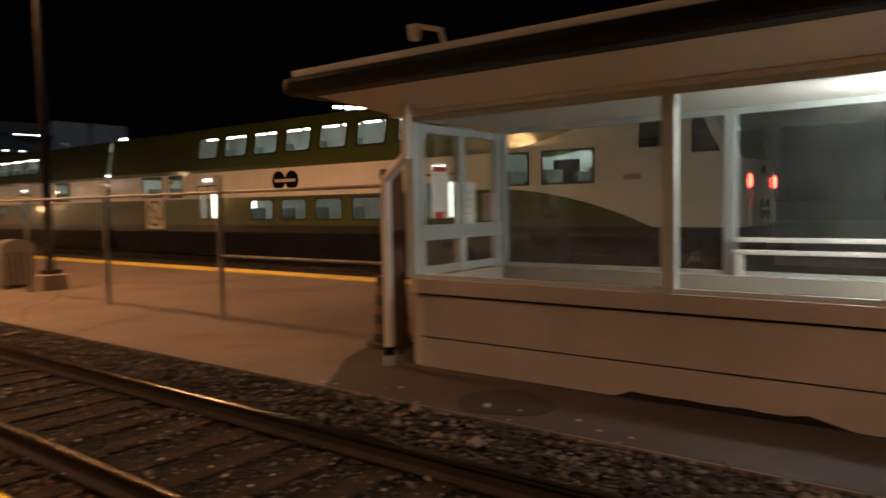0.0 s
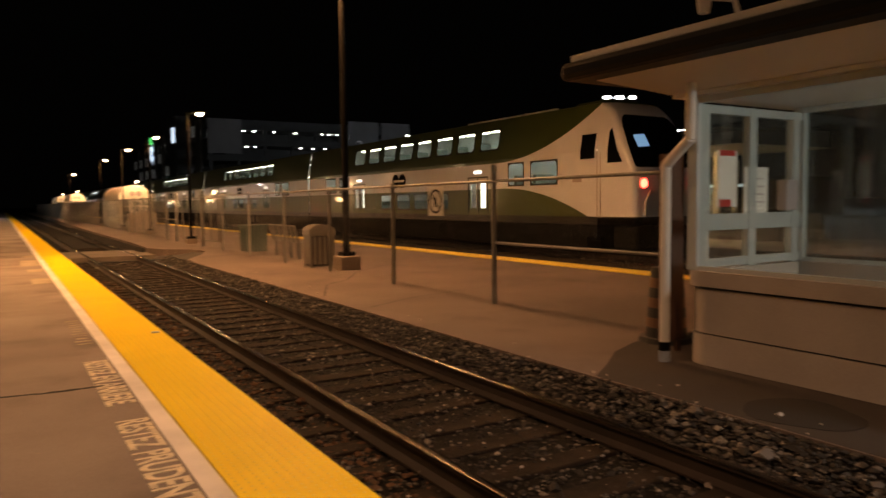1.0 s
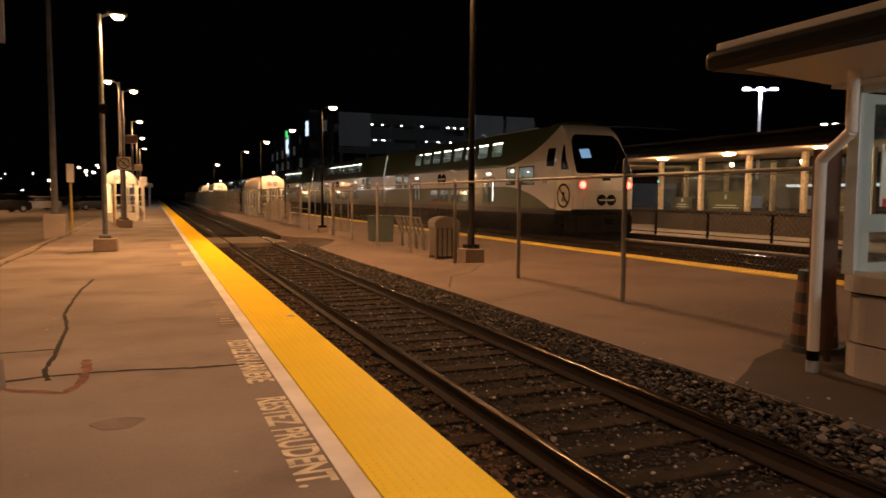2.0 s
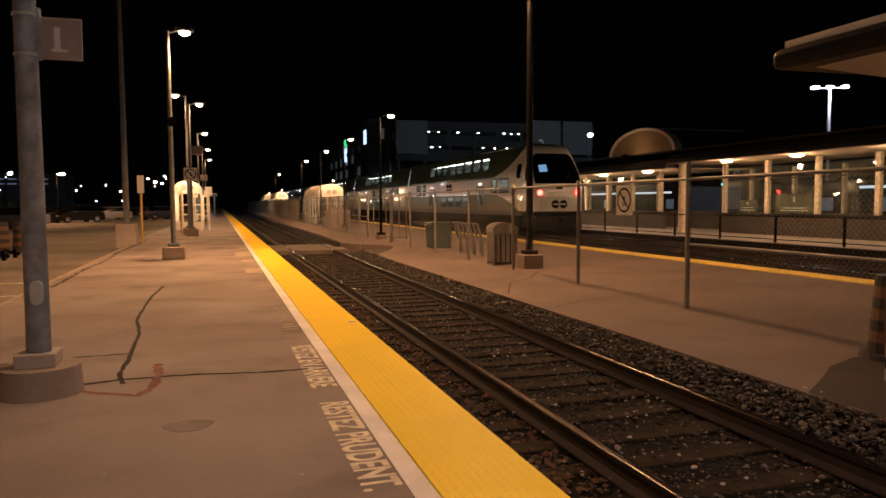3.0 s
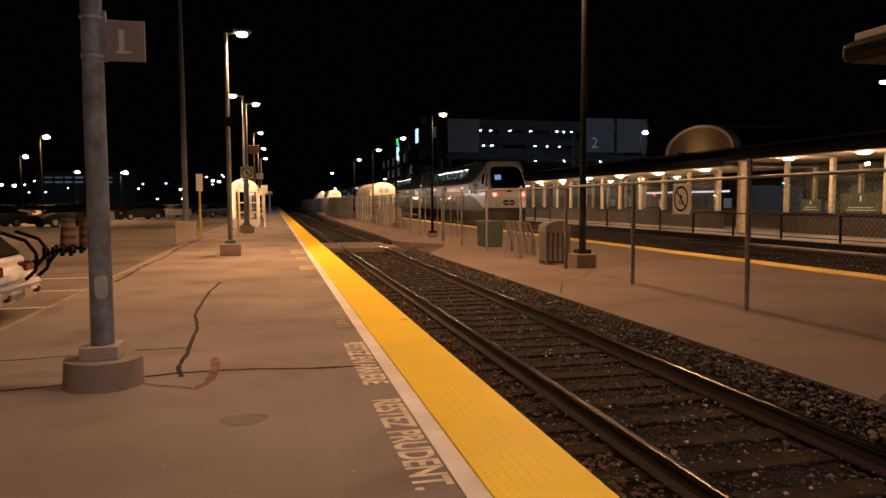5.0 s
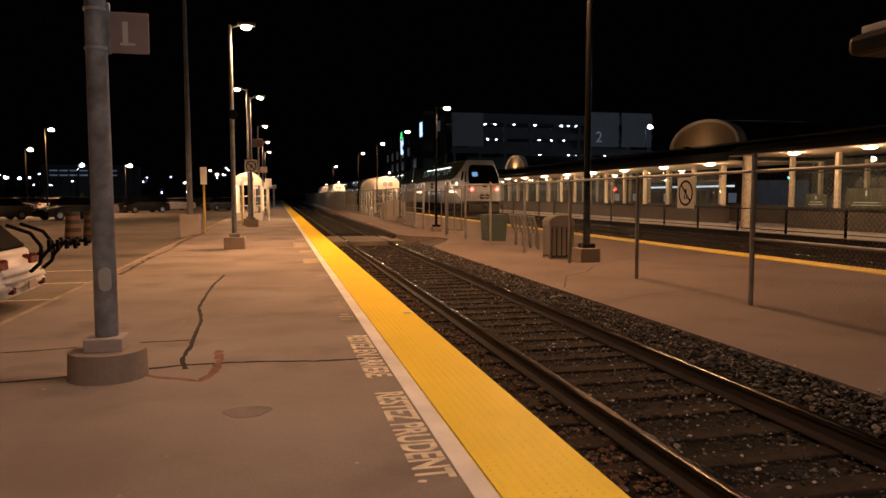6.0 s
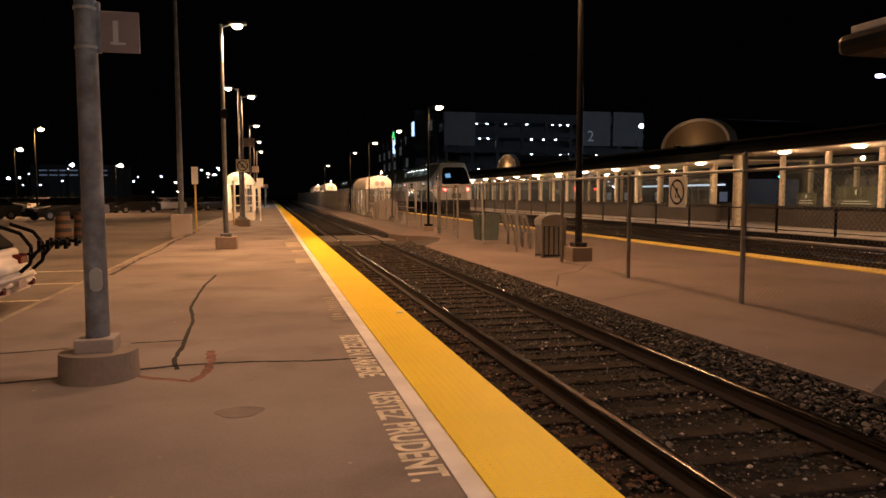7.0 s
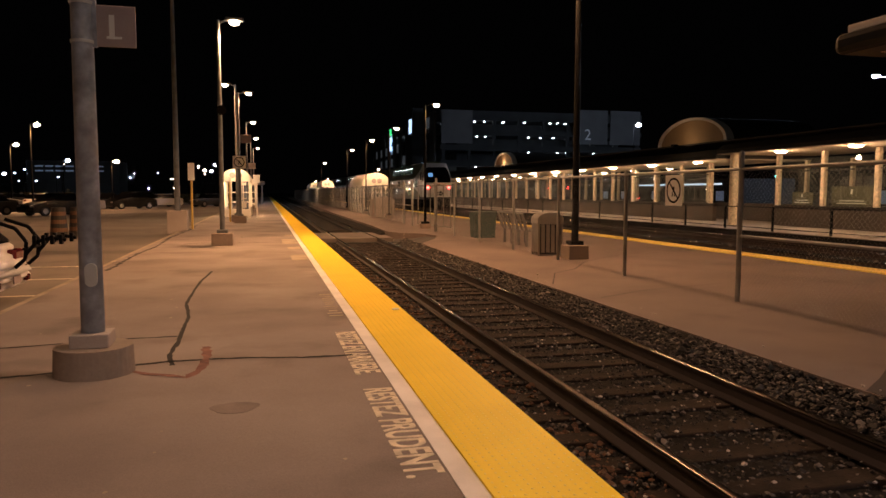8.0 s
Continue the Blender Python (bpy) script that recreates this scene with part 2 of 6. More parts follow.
def livery(name, cab):
    """Green car with a white band; on the cab car the band sweeps up to the roof and down to the sill."""
    m = bpy.data.materials.new(name)
    m.use_nodes = True
    n, l = m.node_tree.nodes, m.node_tree.links
    b = n["Principled BSDF"]
    b.inputs["Roughness"].default_value = 0.3
    b.inputs["Coat Weight"].default_value, b.inputs["Coat Roughness"].default_value = 0.7, 0.05
    co, sep = n.new("ShaderNodeTexCoord"), n.new("ShaderNodeSeparateXYZ")
    l.new(co.outputs["Object"], sep.inputs[0])

    def op(kind, a, c):
        o = n.new("ShaderNodeMath")
        o.operation = kind
        for i, v in enumerate((a, c)):
            if isinstance(v, (int, float)):
                o.inputs[i].default_value = v
            else:
                l.new(v, o.inputs[i])
        return o.outputs[0]
    y, z = sep.outputs["Y"], sep.outputs["Z"]
    if cab:
        up = op("POWER", op("MAXIMUM", op("DIVIDE", op("SUBTRACT", 7.0, y), 5.6), 0.0), 2.1)
        top = op("ADD", op("MULTIPLY", up, 1.75), 3.13)
        dn = op("POWER", op("MAXIMUM", op("DIVIDE", op("SUBTRACT", 6.5, y), 4.75), 0.0), 2.0)
        low = op("SUBTRACT", 2.18, op("MULTIPLY", dn, 1.1))
        white = op("MULTIPLY", op("LESS_THAN", z, top), op("GREATER_THAN", z, low))
    else:
        white = op("MULTIPLY", op("LESS_THAN", z, 3.13), op("GREATER_THAN", z, 2.18))
    dirt = n.new("ShaderNodeTexNoise")
    dirt.inputs["Scale"].default_value, dirt.inputs["Detail"].default_value = 1.3, 8
    l.new(co.outputs["Object"], dirt.inputs["Vector"])
    mix = n.new("ShaderNodeMix")
    mix.data_type = "RGBA"
    mix.inputs["A"].default_value, mix.inputs["B"].default_value = (0.058, 0.084, 0.021, 1), (0.82, 0.83, 0.87, 1)
    l.new(white, mix.inputs["Factor"])
    sole = n.new("ShaderNodeMix")
    sole.data_type = "RGBA"
    sole.inputs["B"].default_value = (0.003, 0.003, 0.003, 1)
    l.new(op("LESS_THAN", z, 1.2), sole.inputs["Factor"])
    l.new(mix.outputs["Result"], sole.inputs["A"])
    wear = n.new("ShaderNodeMix")
    wear.data_type, wear.blend_type = "RGBA", "MULTIPLY"
    wear.inputs["Factor"].default_value = 0.22
    l.new(sole.outputs["Result"], wear.inputs["A"])
    l.new(dirt.outputs["Fac"], wear.inputs["B"])
    l.new(wear.outputs["Result"], b.inputs["Base Color"])
    return m


def per_stone(m, dark, light):
    """Each loose stone takes its own shade, a few of them pale."""
    n, l = m.node_tree.nodes, m.node_tree.links
    g, ramp = n.new("ShaderNodeNewGeometry"), n.new("ShaderNodeValToRGB")
    e = ramp.color_ramp.elements
    e[0].color, e[1].color = (*dark, 1), (*light, 1)
    e[0].position, e[1].position = 0.66, 1.0
    l.new(g.outputs["Random Per Island"], ramp.inputs["Fac"])
    l.new(ramp.outputs["Color"], n["Principled BSDF"].inputs["Base Color"])


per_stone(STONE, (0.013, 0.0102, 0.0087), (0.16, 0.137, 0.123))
LIVERY_CAB, LIVERY = livery("cab_car_paint", True), livery("coach_paint", False)
LAMP_WARM = glow("warm_lamp", (1.0, 0.72, 0.4), 60)
LAMP_SOFT = glow("lit_sign_white", (0.75, 0.88, 1.0), 0.8)
LAMP_COOL = glow("cool_lamp", (0.8, 0.9, 1.0), 60)


# ---- mesh helpers ----
def box(bm, x0, y0, z0, x1, y1, z1, bevel=0.0):
    made = bmesh.ops.create_cube(bm, size=1.0, matrix=Matrix.Translation(((x0 + x1) / 2, (y0 + y1) / 2, (z0 + z1) / 2)) @ Matrix.Diagonal((abs(x1 - x0), abs(y1 - y0), abs(z1 - z0), 1)))
    if bevel:
        edges = list({e for v in made["verts"] for e in v.link_edges})
        bmesh.ops.bevel(bm, geom=edges, offset=bevel, segments=2, affect="EDGES", profile=0.5)
    return bm


def rod(bm, a, b, r0, r1=None, n=10):
    a, b = Vector(a), Vector(b)
    way = b - a
    m = Matrix.Translation((a + b) / 2) @ way.to_track_quat("Z", "Y").to_matrix().to_4x4()
    bmesh.ops.create_cone(bm, cap_ends=True, segments=n, radius1=r0, radius2=r0 if r1 is None else r1, depth=way.length, matrix=m)
    return bm


def prism(bm, outline, y0, y1):
    """An outline of (x, z) pairs carried along y."""
    a = [bm.verts.new((x, y0, z)) for x, z in outline]
    b = [bm.verts.new((x, y1, z)) for x, z in outline]
    k = len(a)
    bm.faces.new(a)
    bm.faces.new(b[::-1])
    for i in range(k):
        bm.faces.new((a[i], b[i], b[(i + 1) % k], a[(i + 1) % k]))
    bmesh.ops.recalc_face_normals(bm, faces=bm.faces)
    return bm


def slab(bm, outline, z0, z1):
    """An outline of (x, y) pairs carried up from z0 to z1."""
    a = [bm.verts.new((x, y, z0)) for x, y in outline]
    b = [bm.verts.new((x, y, z1)) for x, y in outline]
    k = len(a)
    bm.faces.new(a)
    bm.faces.new(b[::-1])
    for i in range(k):
        bm.faces.new((a[i], b[i], b[(i + 1) % k], a[(i + 1) % k]))
    bmesh.ops.recalc_face_normals(bm, faces=bm.faces)
    return bm


def ring(outer, inner, z0, z1):
    """A wall between two outlines of as many (x, y) pairs, open at its ends' middle."""
    bm = bmesh.new()
    rows = [[bm.verts.new((x, y, z)) for x, y in o] for o, z in ((outer, z0), (outer, z1), (inner, z1), (inner, z0))]
    k = len(outer)
    for a, b in zip(rows, rows[1:] + rows[:1]):
        for i in range(k):
            bm.faces.new((a[i], a[(i + 1) % k], b[(i + 1) % k], b[i]))
    bmesh.ops.recalc_face_normals(bm, faces=bm.faces)
    return bm


def mesh_of(name, bm, mat):
    me = bpy.data.meshes.new(name)
    bm.to_mesh(me)
    bm.free()
    me.materials.append(mat)
    return me


def part(name, bm, mat, parent=None, label="", smooth=False):
    me = mesh_of(name, bm, mat)
    if smooth:
        for p in me.polygons:
            p.use_smooth = True
    ob = new(name, me)
    ob.parent = parent
    if label:
        ob["label"] = label
    return ob


def thing(name, x, y, z, label, category, group="", turn=0):
    ob = new(name)
    ob.matrix_basis = pose(x, y, z, 0, 0, turn)
    return tagged(ob, label, category, group)


def setting(name, bm, mat, label, category):
    return tagged(part(name, bm, mat), label, category, kind="structure")


B = bmesh.new


def writing(name, text, size, m, mat, parent=None, depth=0.002, wide=1.0, bold=0.0):
    """Flat letters of the built-in font as a mesh."""
    cu = bpy.data.curves.new(name, "FONT")
    cu.body, cu.size, cu.extrude, cu.offset = text, size, depth, bold
    tmp = bpy.data.objects.new(name, cu)
    scene.collection.objects.link(tmp)
    bpy.context.view_layer.update()
    me = bpy.data.meshes.new_from_object(tmp.evaluated_get(bpy.context.evaluated_depsgraph_get()))
    bpy.data.objects.remove(tmp)
    me.transform(m @ Matrix.Diagonal((wide, 1, 1, 1)))
    me.materials.clear()
    me.materials.append(mat)
    ob = new(name, me)
    ob.parent = parent
    return ob


def ribbon(points, width, z, seed=1, wobble=0.5):
    """A thin uneven strip on the ground through (x, y) points."""
    rnd = random.Random(seed)
    bm = bmesh.new()
    dense = []
    for (x0, y0), (x1, y1) in zip(points, points[1:]):
        k = max(2, int(math.hypot(x1 - x0, y1 - y0) / 0.07))
        dense += [(x0 + (x1 - x0) * i / k, y0 + (y1 - y0) * i / k) for i in range(k)]
    dense.append(points[-1])
    rows = []
    for i, (x, y) in enumerate(dense):
        a, b = dense[max(0, i - 1)], dense[min(len(dense) - 1, i + 1)]
        dx, dy = b[0] - a[0], b[1] - a[1]
        n = math.hypot(dx, dy) or 1
        w = width * (1 + wobble * rnd.uniform(-1, 1)) / 2
        ox, oy = rnd.uniform(-1, 1) * width * wobble * 0.6, rnd.uniform(-1, 1) * width * wobble * 0.6
        rows.append([bm.verts.new((x + ox - dy / n * w, y + oy + dx / n * w, z)), bm.verts.new((x + ox + dy / n * w, y + oy - dx / n * w, z))])
    for (a, b), (c, d) in zip(rows, rows[1:]):
        bm.faces.new((a, b, d, c))
    bmesh.ops.recalc_face_normals(bm, faces=bm.faces)
    return bm


def bowl(x, y, z, rx, ry, rz):
    """A rounded lamp bowl."""
    bm = bmesh.new()
    bmesh.ops.create_uvsphere(bm, u_segments=16, v_segments=8, radius=1.0, matrix=Matrix.Translation((x, y, z)) @ Matrix.Diagonal((rx, ry, rz, 1)))
    return bm


def from_arrays(name, verts, faces, mat):
    me = bpy.data.meshes.new(name)
    me.from_pydata(verts, [], faces)
    me.materials.append(mat)
    return new(name, me)
ZR = -0.13          # top of rail
ZL = -0.15          # car park

# ---- ground and tracks ----
bm = B()
box(bm, -900, -300, -1.2, 900, 1500, -0.42)
setting("ground", bm, EARTH, "dark earth reaching to the horizon", "ground")

bm = B()
box(bm, -160, -40, -0.41, -5.84, 260, ZL)
setting("car_park", bm, LOT, "worn asphalt car park lit by orange lamps", "parking lot")

bm = B()
box(bm, -5.84, -30, -0.41, -0.83, 240, 0.0)
setting("platform", bm, ASPHALT_PLAT, "worn concrete railway platform", "platform")
bm = B()
box(bm, -6.0, -30, -0.40, -5.842, 240, -0.03)
setting("kerb", bm, PATCH, "low concrete kerb beside the car park", "kerb")
bm = B()
box(bm, -1.435, -30, 0.002, -0.80, 240, 0.022)
strip = setting("tactile_strip", bm, YELLOW, "bright yellow tactile strip along the platform edge", "tactile paving")
bm = B()
box(bm, -1.57, -30, 0.001, -1.437, 240, 0.008)
setting("edge_line", bm, WHITE_LINE, "worn white line beside the tactile strip", "platform marking")

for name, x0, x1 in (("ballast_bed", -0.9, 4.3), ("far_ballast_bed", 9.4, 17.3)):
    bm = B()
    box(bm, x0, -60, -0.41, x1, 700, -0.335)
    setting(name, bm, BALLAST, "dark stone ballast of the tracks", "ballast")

# island platform: its near edge frays into the ballast
bm = B()
slab(bm, [(2.04, -30), (2.04, 20.4), (2.2, 21.8), (3.0, 23.6), (3.5, 25.3), (3.3, 26.4), (2.5, 27.3), (2.15, 28.5), (2.3, 33), (2.4, 54), (3.3, 106), (4.0, 220), (9.56, 220), (9.56, -30)], -0.41, 0.0)
setting("island_platform", bm, ISLAND, "brown asphalt island platform", "platform")
bm = B()
box(bm, 8.98, -30, 0.002, 9.6, 220, 0.022)
setting("far_tactile_strip", bm, FAR_YELLOW, "yellow tactile strip on the far edge of the island platform", "tactile paving")


def track(name, x, y0, y1, label):
    """Two rails on wooden ties; x is the near rail's middle."""
    t = thing(name, x, 0, ZR, label, "railway track")
    t["kind"] = "structure"
    web = [(-0.07, -0.17), (0.07, -0.17), (0.07, -0.155), (0.012, -0.13), (0.012, -0.045), (0.034, -0.035), (0.034, -0.0205), (-0.034, -0.0205), (-0.034, -0.035), (-0.012, -0.045), (-0.012, -0.13), (-0.07, -0.155)]
    head = [(-0.035, -0.02), (0.035, -0.02), (0.0345, -0.011), (0.031, -0.0045), (0.022, -0.0012), (0.0, 0.0), (-0.022, -0.0012), (-0.031, -0.0045), (-0.0345, -0.011)]
    for dx in (0, 1.507):
        r = part("rail", prism(B(), [(dx + a, b) for a, b in web], y0, y1), RAIL, t)
        part("rail_head", prism(B(), [(dx + a, b) for a, b in head], y0, y1), RAILHEAD, r, "polished steel rail head")
    return t


near_track = track("track", 0.0, -30, 420, "worn rails on wooden ties in stone ballast")
track("track", 10.4, -40, 600, "empty rails beyond the island platform")
track("track", 14.15, -40, 600, "rails under the departing train")

# ---- crossing ----
bm = B()
bank = []
for k in range(17):
    y = 20.8 + 0.5 * k
    w = 0.05 * noise.noise((2, y * 1.7, 6))
    bank.append([bm.verts.new(p) for p in ((1.9, y, -0.32), (2.6, y, -0.24 + w), (3.2, y, -0.12 + w), (3.75, y, -0.012))])
for a, b in zip(bank, bank[1:]):
    for i in range(3):
        bm.faces.new((a[i], a[i + 1], b[i + 1], b[i]))
setting("soil_bank", bm, EARTH, "dark trodden soil sloping down to the crossing", "ground")

bm = B()
box(bm, -0.78, 26.6, -0.33, 2.1, 30.4, ZR - 0.012)
setting("track_crossing", bm, LOT_DARKER, "flat concrete crossing between the rails", "crossing")


# black strip colours in the shade at the crossing panel's near end
setting("crossing_shade_strip", box(B(), -0.76, 26.1, -0.334, 2.3, 26.58, -0.285), NEAR_BLACK, "black strip standing in for shade before the crossing panel", "gap")

# ---- waiting shelter on the island platform ----
def shelter():
    s = thing("waiting_shelter", 0, 0, 0, "glazed waiting shelter with a concrete base and deep roof", "shelter")
    x0, x1, y1, y0 = 3.2, 5.05, 4.72, -9.0
    base = [(x0, y0)]
    for i in range(9):
        a = radians(180 - 90 * i / 8)
        base.append((x0 + 0.3 + 0.3 * math.cos(a), y1 - 0.3 + 0.3 * math.sin(a)))
    base += [(x1, y1), (x1, y0)]

    def grown(d):
        return [(x + (-d if x < 4.2 else d), y + (d if y > 0 else -d)) for x, y in base]
    part("plinth", ring(grown(0.0), grown(-0.2), 0.0, 0.295), CONCRETE, s)
    part("wall_panel", ring(grown(-0.012), grown(-0.19), 0.312, 0.735), CONCRETE, s)
    part("joint", ring(grown(-0.05), grown(-0.18), 0.301, 0.3115), NEAR_BLACK, s, "dark open joint")
    part("joint", ring(grown(-0.04), grown(-0.17), 0.27, 0.775), DARK, s)
    part("sill", ring(grown(0.025), grown(-0.21), 0.76, 0.905), CONCRETE, s)
    for yy in (4.6, 1.9, -0.85, -3.6, -6.35):
        for xx in (x0 + 0.06, x1 - 0.06):
            part("post", box(B(), xx - 0.045, yy - 0.06, 0.905, xx + 0.045, yy + 0.06, 2.56, 0.008), ALU, s)
    for xx in (x0 + 0.06, x1 - 0.06):
        part("bottom_rail", box(B(), xx - 0.03, y0, 0.905, xx + 0.03, 4.54, 0.945), ALU, s)
        part("top_rail", box(B(), xx - 0.035, y0, 2.50, xx + 0.035, 4.54, 2.56), ALU, s)
        ys = (4.54, 1.96, 1.84, -0.79, -0.91, -3.54, -3.66, -6.29)
        for a, b in zip(ys[1::2], ys[0::2]):
            g = part("pane", box(B(), xx - 0.004, a, 0.945, xx + 0.004, b, 2.50), GLASS, s)
            g.visible_shadow = False
    # north end, with its door frame
    for xx in (3.38, 4.12, 4.86):
        part("mullion", box(B(), xx - 0.08, 4.56, 0.905, xx + 0.04, 4.64, 2.5), ALU, s)
    for zz in (0.92, 1.28, 1.36, 2.42):
        part("transom", box(B(), 3.31, 4.565, zz, 4.94, 4.635, zz + 0.08), ALU, s)
    g = part("pane", box(B(), 3.31, 4.596, 0.95, 4.94, 4.604, 2.5), GLASS, s)
    g.visible_shadow = False
    part("ceiling", box(B(), x0 - 0.06, y0, 2.562, x1 + 0.06, 4.78, 2.60), WHITE_PAINT, s)
    # roof
    ex0, ex1, ey = 2.53, 5.75, 5.52
    v = B()
    lo = [(x0 - 0.09, y0, 2.605), (x0 - 0.09, y1 + 0.09, 2.605), (x1 + 0.09, y1 + 0.09, 2.605), (x1 + 0.09, y0, 2.605)]
    hi = [(ex0 + 0.16, y0, 2.79), (ex0 + 0.16, ey - 0.16, 2.79), (ex1 - 0.16, ey - 0.16, 2.79), (ex1 - 0.16, y0, 2.79)]
    a, b = [v.verts.new(p) for p in lo], [v.verts.new(p) for p in hi]
    for i in range(4):
        v.faces.new((a[i], a[(i + 1) % 4], b[(i + 1) % 4], b[i]))
    v.faces.new(a)
    v.faces.new(b[::-1])
    bmesh.ops.recalc_face_normals(v, faces=v.faces)
    part("soffit", v, SOFFIT, s)
    part("gutter", box(B(), ex0 - 0.1, y0, 2.792, ex1 + 0.1, ey + 0.1, 2.975, 0.06), GUTTER, s)
    part("roof_edge", box(B(), ex0 - 0.02, y0, 2.98, ex1 + 0.02, ey + 0.02, 3.048, 0.01), WHITE_PAINT, s)
    # downpipe
    d = B()
    rod(d, (3.03, 4.76, 0.12), (3.03, 4.76, 1.93), 0.05, n=14)
    rod(d, (3.03, 4.76, 1.92), (3.0, 4.45, 2.15), 0.05, n=14)
    rod(d, (3.0, 4.45, 2.14), (3.0, 4.45, 2.66), 0.05, n=14)
    pipe = part("downpipe", d, WHITE_PAINT, s, "white painted downpipe")
    part("pipe_band", rod(B(), (3.03, 4.76, 0.11), (3.03, 4.76, 0.2), 0.054, n=14), BLACK_METAL, pipe)
    part("pipe_shoe", rod(B(), (3.03, 4.76, 0.0), (3.03, 4.76, 0.11), 0.056, n=14), GALV, pipe)
    return s


shelter()


# ---- lamp posts ----
def lamp_post(x, y, h, arm, label, lit=True, mat=POLE_DARK, base=0.6, base_h=0.36, watts=800, colour=SODIUM, r=0.075, group="platform lamps", soft=0.15):
    """A tapered pole with one cobra head on a short arm (arm: signed reach along x)."""
    p = thing("lamp_post", x, y, 0, label, "street lamp", group)
    part("base", box(B(), -base / 2, -base / 2, 0.0, base / 2, base / 2, base_h, 0.02), CONCRETE_DARK, p, "square concrete footing")
    part("foot_plate", box(B(), -0.16, -0.16, base_h, 0.16, 0.16, base_h + 0.1, 0.02), mat, p)
    part("pole", rod(B(), (0, 0, base_h), (0, 0, h), r, r * 0.65, 16), mat, p, smooth=False)
    b = B()
    rod(b, (0, 0, h - 0.08), (arm * 0.6, 0, h + 0.02), 0.03, n=8)
    part("arm", b, mat, p)
    head = part("head", box(B(), arm - 0.26, -0.14, h, arm + 0.26, 0.14, h + 0.09, 0.04), mat, p)
    if lit:
        part("lens", bowl(arm, 0, h - 0.03, 0.15, 0.12, 0.09), LAMP_WARM, head, "glowing lens")
        lamp("lamp_light", "SPOT", x + arm, y, h - 0.22, watts, colour, soft, spot=165)
    return p


lamp_post(-3.78, 22.1, 6.5, 0.46, "grey lamp post on a concrete footing beside the platform edge", watts=2500)
for yy in (37.6, 53, 68.5, 84):
    lamp_post(-3.78, yy, 6.5, 0.5, "grey lamp post farther along the platform", watts=700)
lamp_post(-3.98, 39.5, 7.15, -0.5, "grey lamp post with its head turned to the car park", watts=700)
lamp_post(4.56, 15.75, 7.6, -0.85, "black lamp post on a square concrete footing", watts=3100, mat=BLACK_METAL, base=0.5, base_h=0.33, r=0.085, soft=0.7)
for xx, yy in ((4.2, 30.5), (4.6, 42.2), (4.6, 52.2), (4.6, 64.5), (4.6, 94.5)):
    lamp_post(xx, yy, 5.35, 0.5 if yy < 31 else 0.45, "dark lamp post on the island platform", mat=BLACK_METAL, watts=1000, base=0.4, base_h=0.2, r=0.06)


# platform pole with the number sign
def number_pole():
    p = thing("sign_pole", -4.0, 6.75, 0, "galvanised steel post on a round concrete base with a number sign", "lamp pole")
    part("round_base", rod(B(), (0, 0, 0), (0, 0, 0.24), 0.325, 0.315, 40), CONCRETE_DARK, p, "round concrete footing")
    part("foot_block", box(B(), -0.16, -0.16, 0.24, 0.15, 0.15, 0.36, 0.012), CONCRETE, p, "pale square mortar block")
    part("pole", rod(B(), (0, 0, 0.36), (0, 0, 9.0), 0.095, 0.06, 32), GALV, p, smooth=True)
    part("arm", rod(B(), (0, 0, 8.9), (0.4, 0, 9.05), 0.03, n=8), GALV, p)
    part("head", box(B(), 0.25, -0.16, 9.02, 0.85, 0.16, 9.14, 0.05), GALV, p)
    part("lens", bowl(0.55, 0, 9.0, 0.24, 0.15, 0.12), LAMP_WARM, p, "glowing lens")
    lamp("lamp_light", "SPOT", -3.45, 6.75, 8.8, 930, (1.0, 0.58, 0.34), 0.15, spot=104)
    plate = part("sign_plate", box(B(), 0.08, -0.01, 2.78, 0.42, 0.01, 3.12, 0.004), SIGN_GREY, p, "square grey number sign")
    writing("digit", "1", 0.27, pose(0.165, -0.013, 2.85, 90, 0, 0), SIGN_WHITE, plate, bold=0.008)
    part("digit_foot", box(B(), 0.19, -0.0145, 2.845, 0.31, -0.0115, 2.865), SIGN_WHITE, plate)
    part("bracket", box(B(), 0.05, -0.02, 2.77, 0.115, 0.02, 3.19, 0.005), GALV, p)
    for zz in (2.81, 3.13):
        part("clamp", rod(B(), (0, 0, zz - 0.012), (0, 0, zz + 0.012), 0.094, n=24), ALU, p)
    cover = B()
    slab(cover, [(0.05 * math.cos(radians(a)), 0.05 * math.sin(radians(a)) + (0.05 if math.sin(radians(a)) > 0 else -0.05)) for a in range(0, 360, 20)], 0.0, 0.02)
    bmesh.ops.transform(cover, matrix=pose(0.02, -0.085, 0.86, 90, 0, 0), verts=cover.verts)
    part("hand_hole_cover", cover, ALU, p, "oval steel access cover")


number_pole()
lamp_post(-3.78, -9.0, 6.3, 0.5, "grey lamp post near the platform's end", watts=2500, colour=(1.0, 0.6, 0.37))
# unseen post added to fill the platform with light from the right
lamp_post(4.6, -12.0, 7.6, -0.85, "black lamp post added unseen behind the waiting shelter", watts=1600, colour=(1.0, 0.58, 0.34), mat=BLACK_METAL, base=0.5, base_h=0.33, r=0.085, soft=0.3)


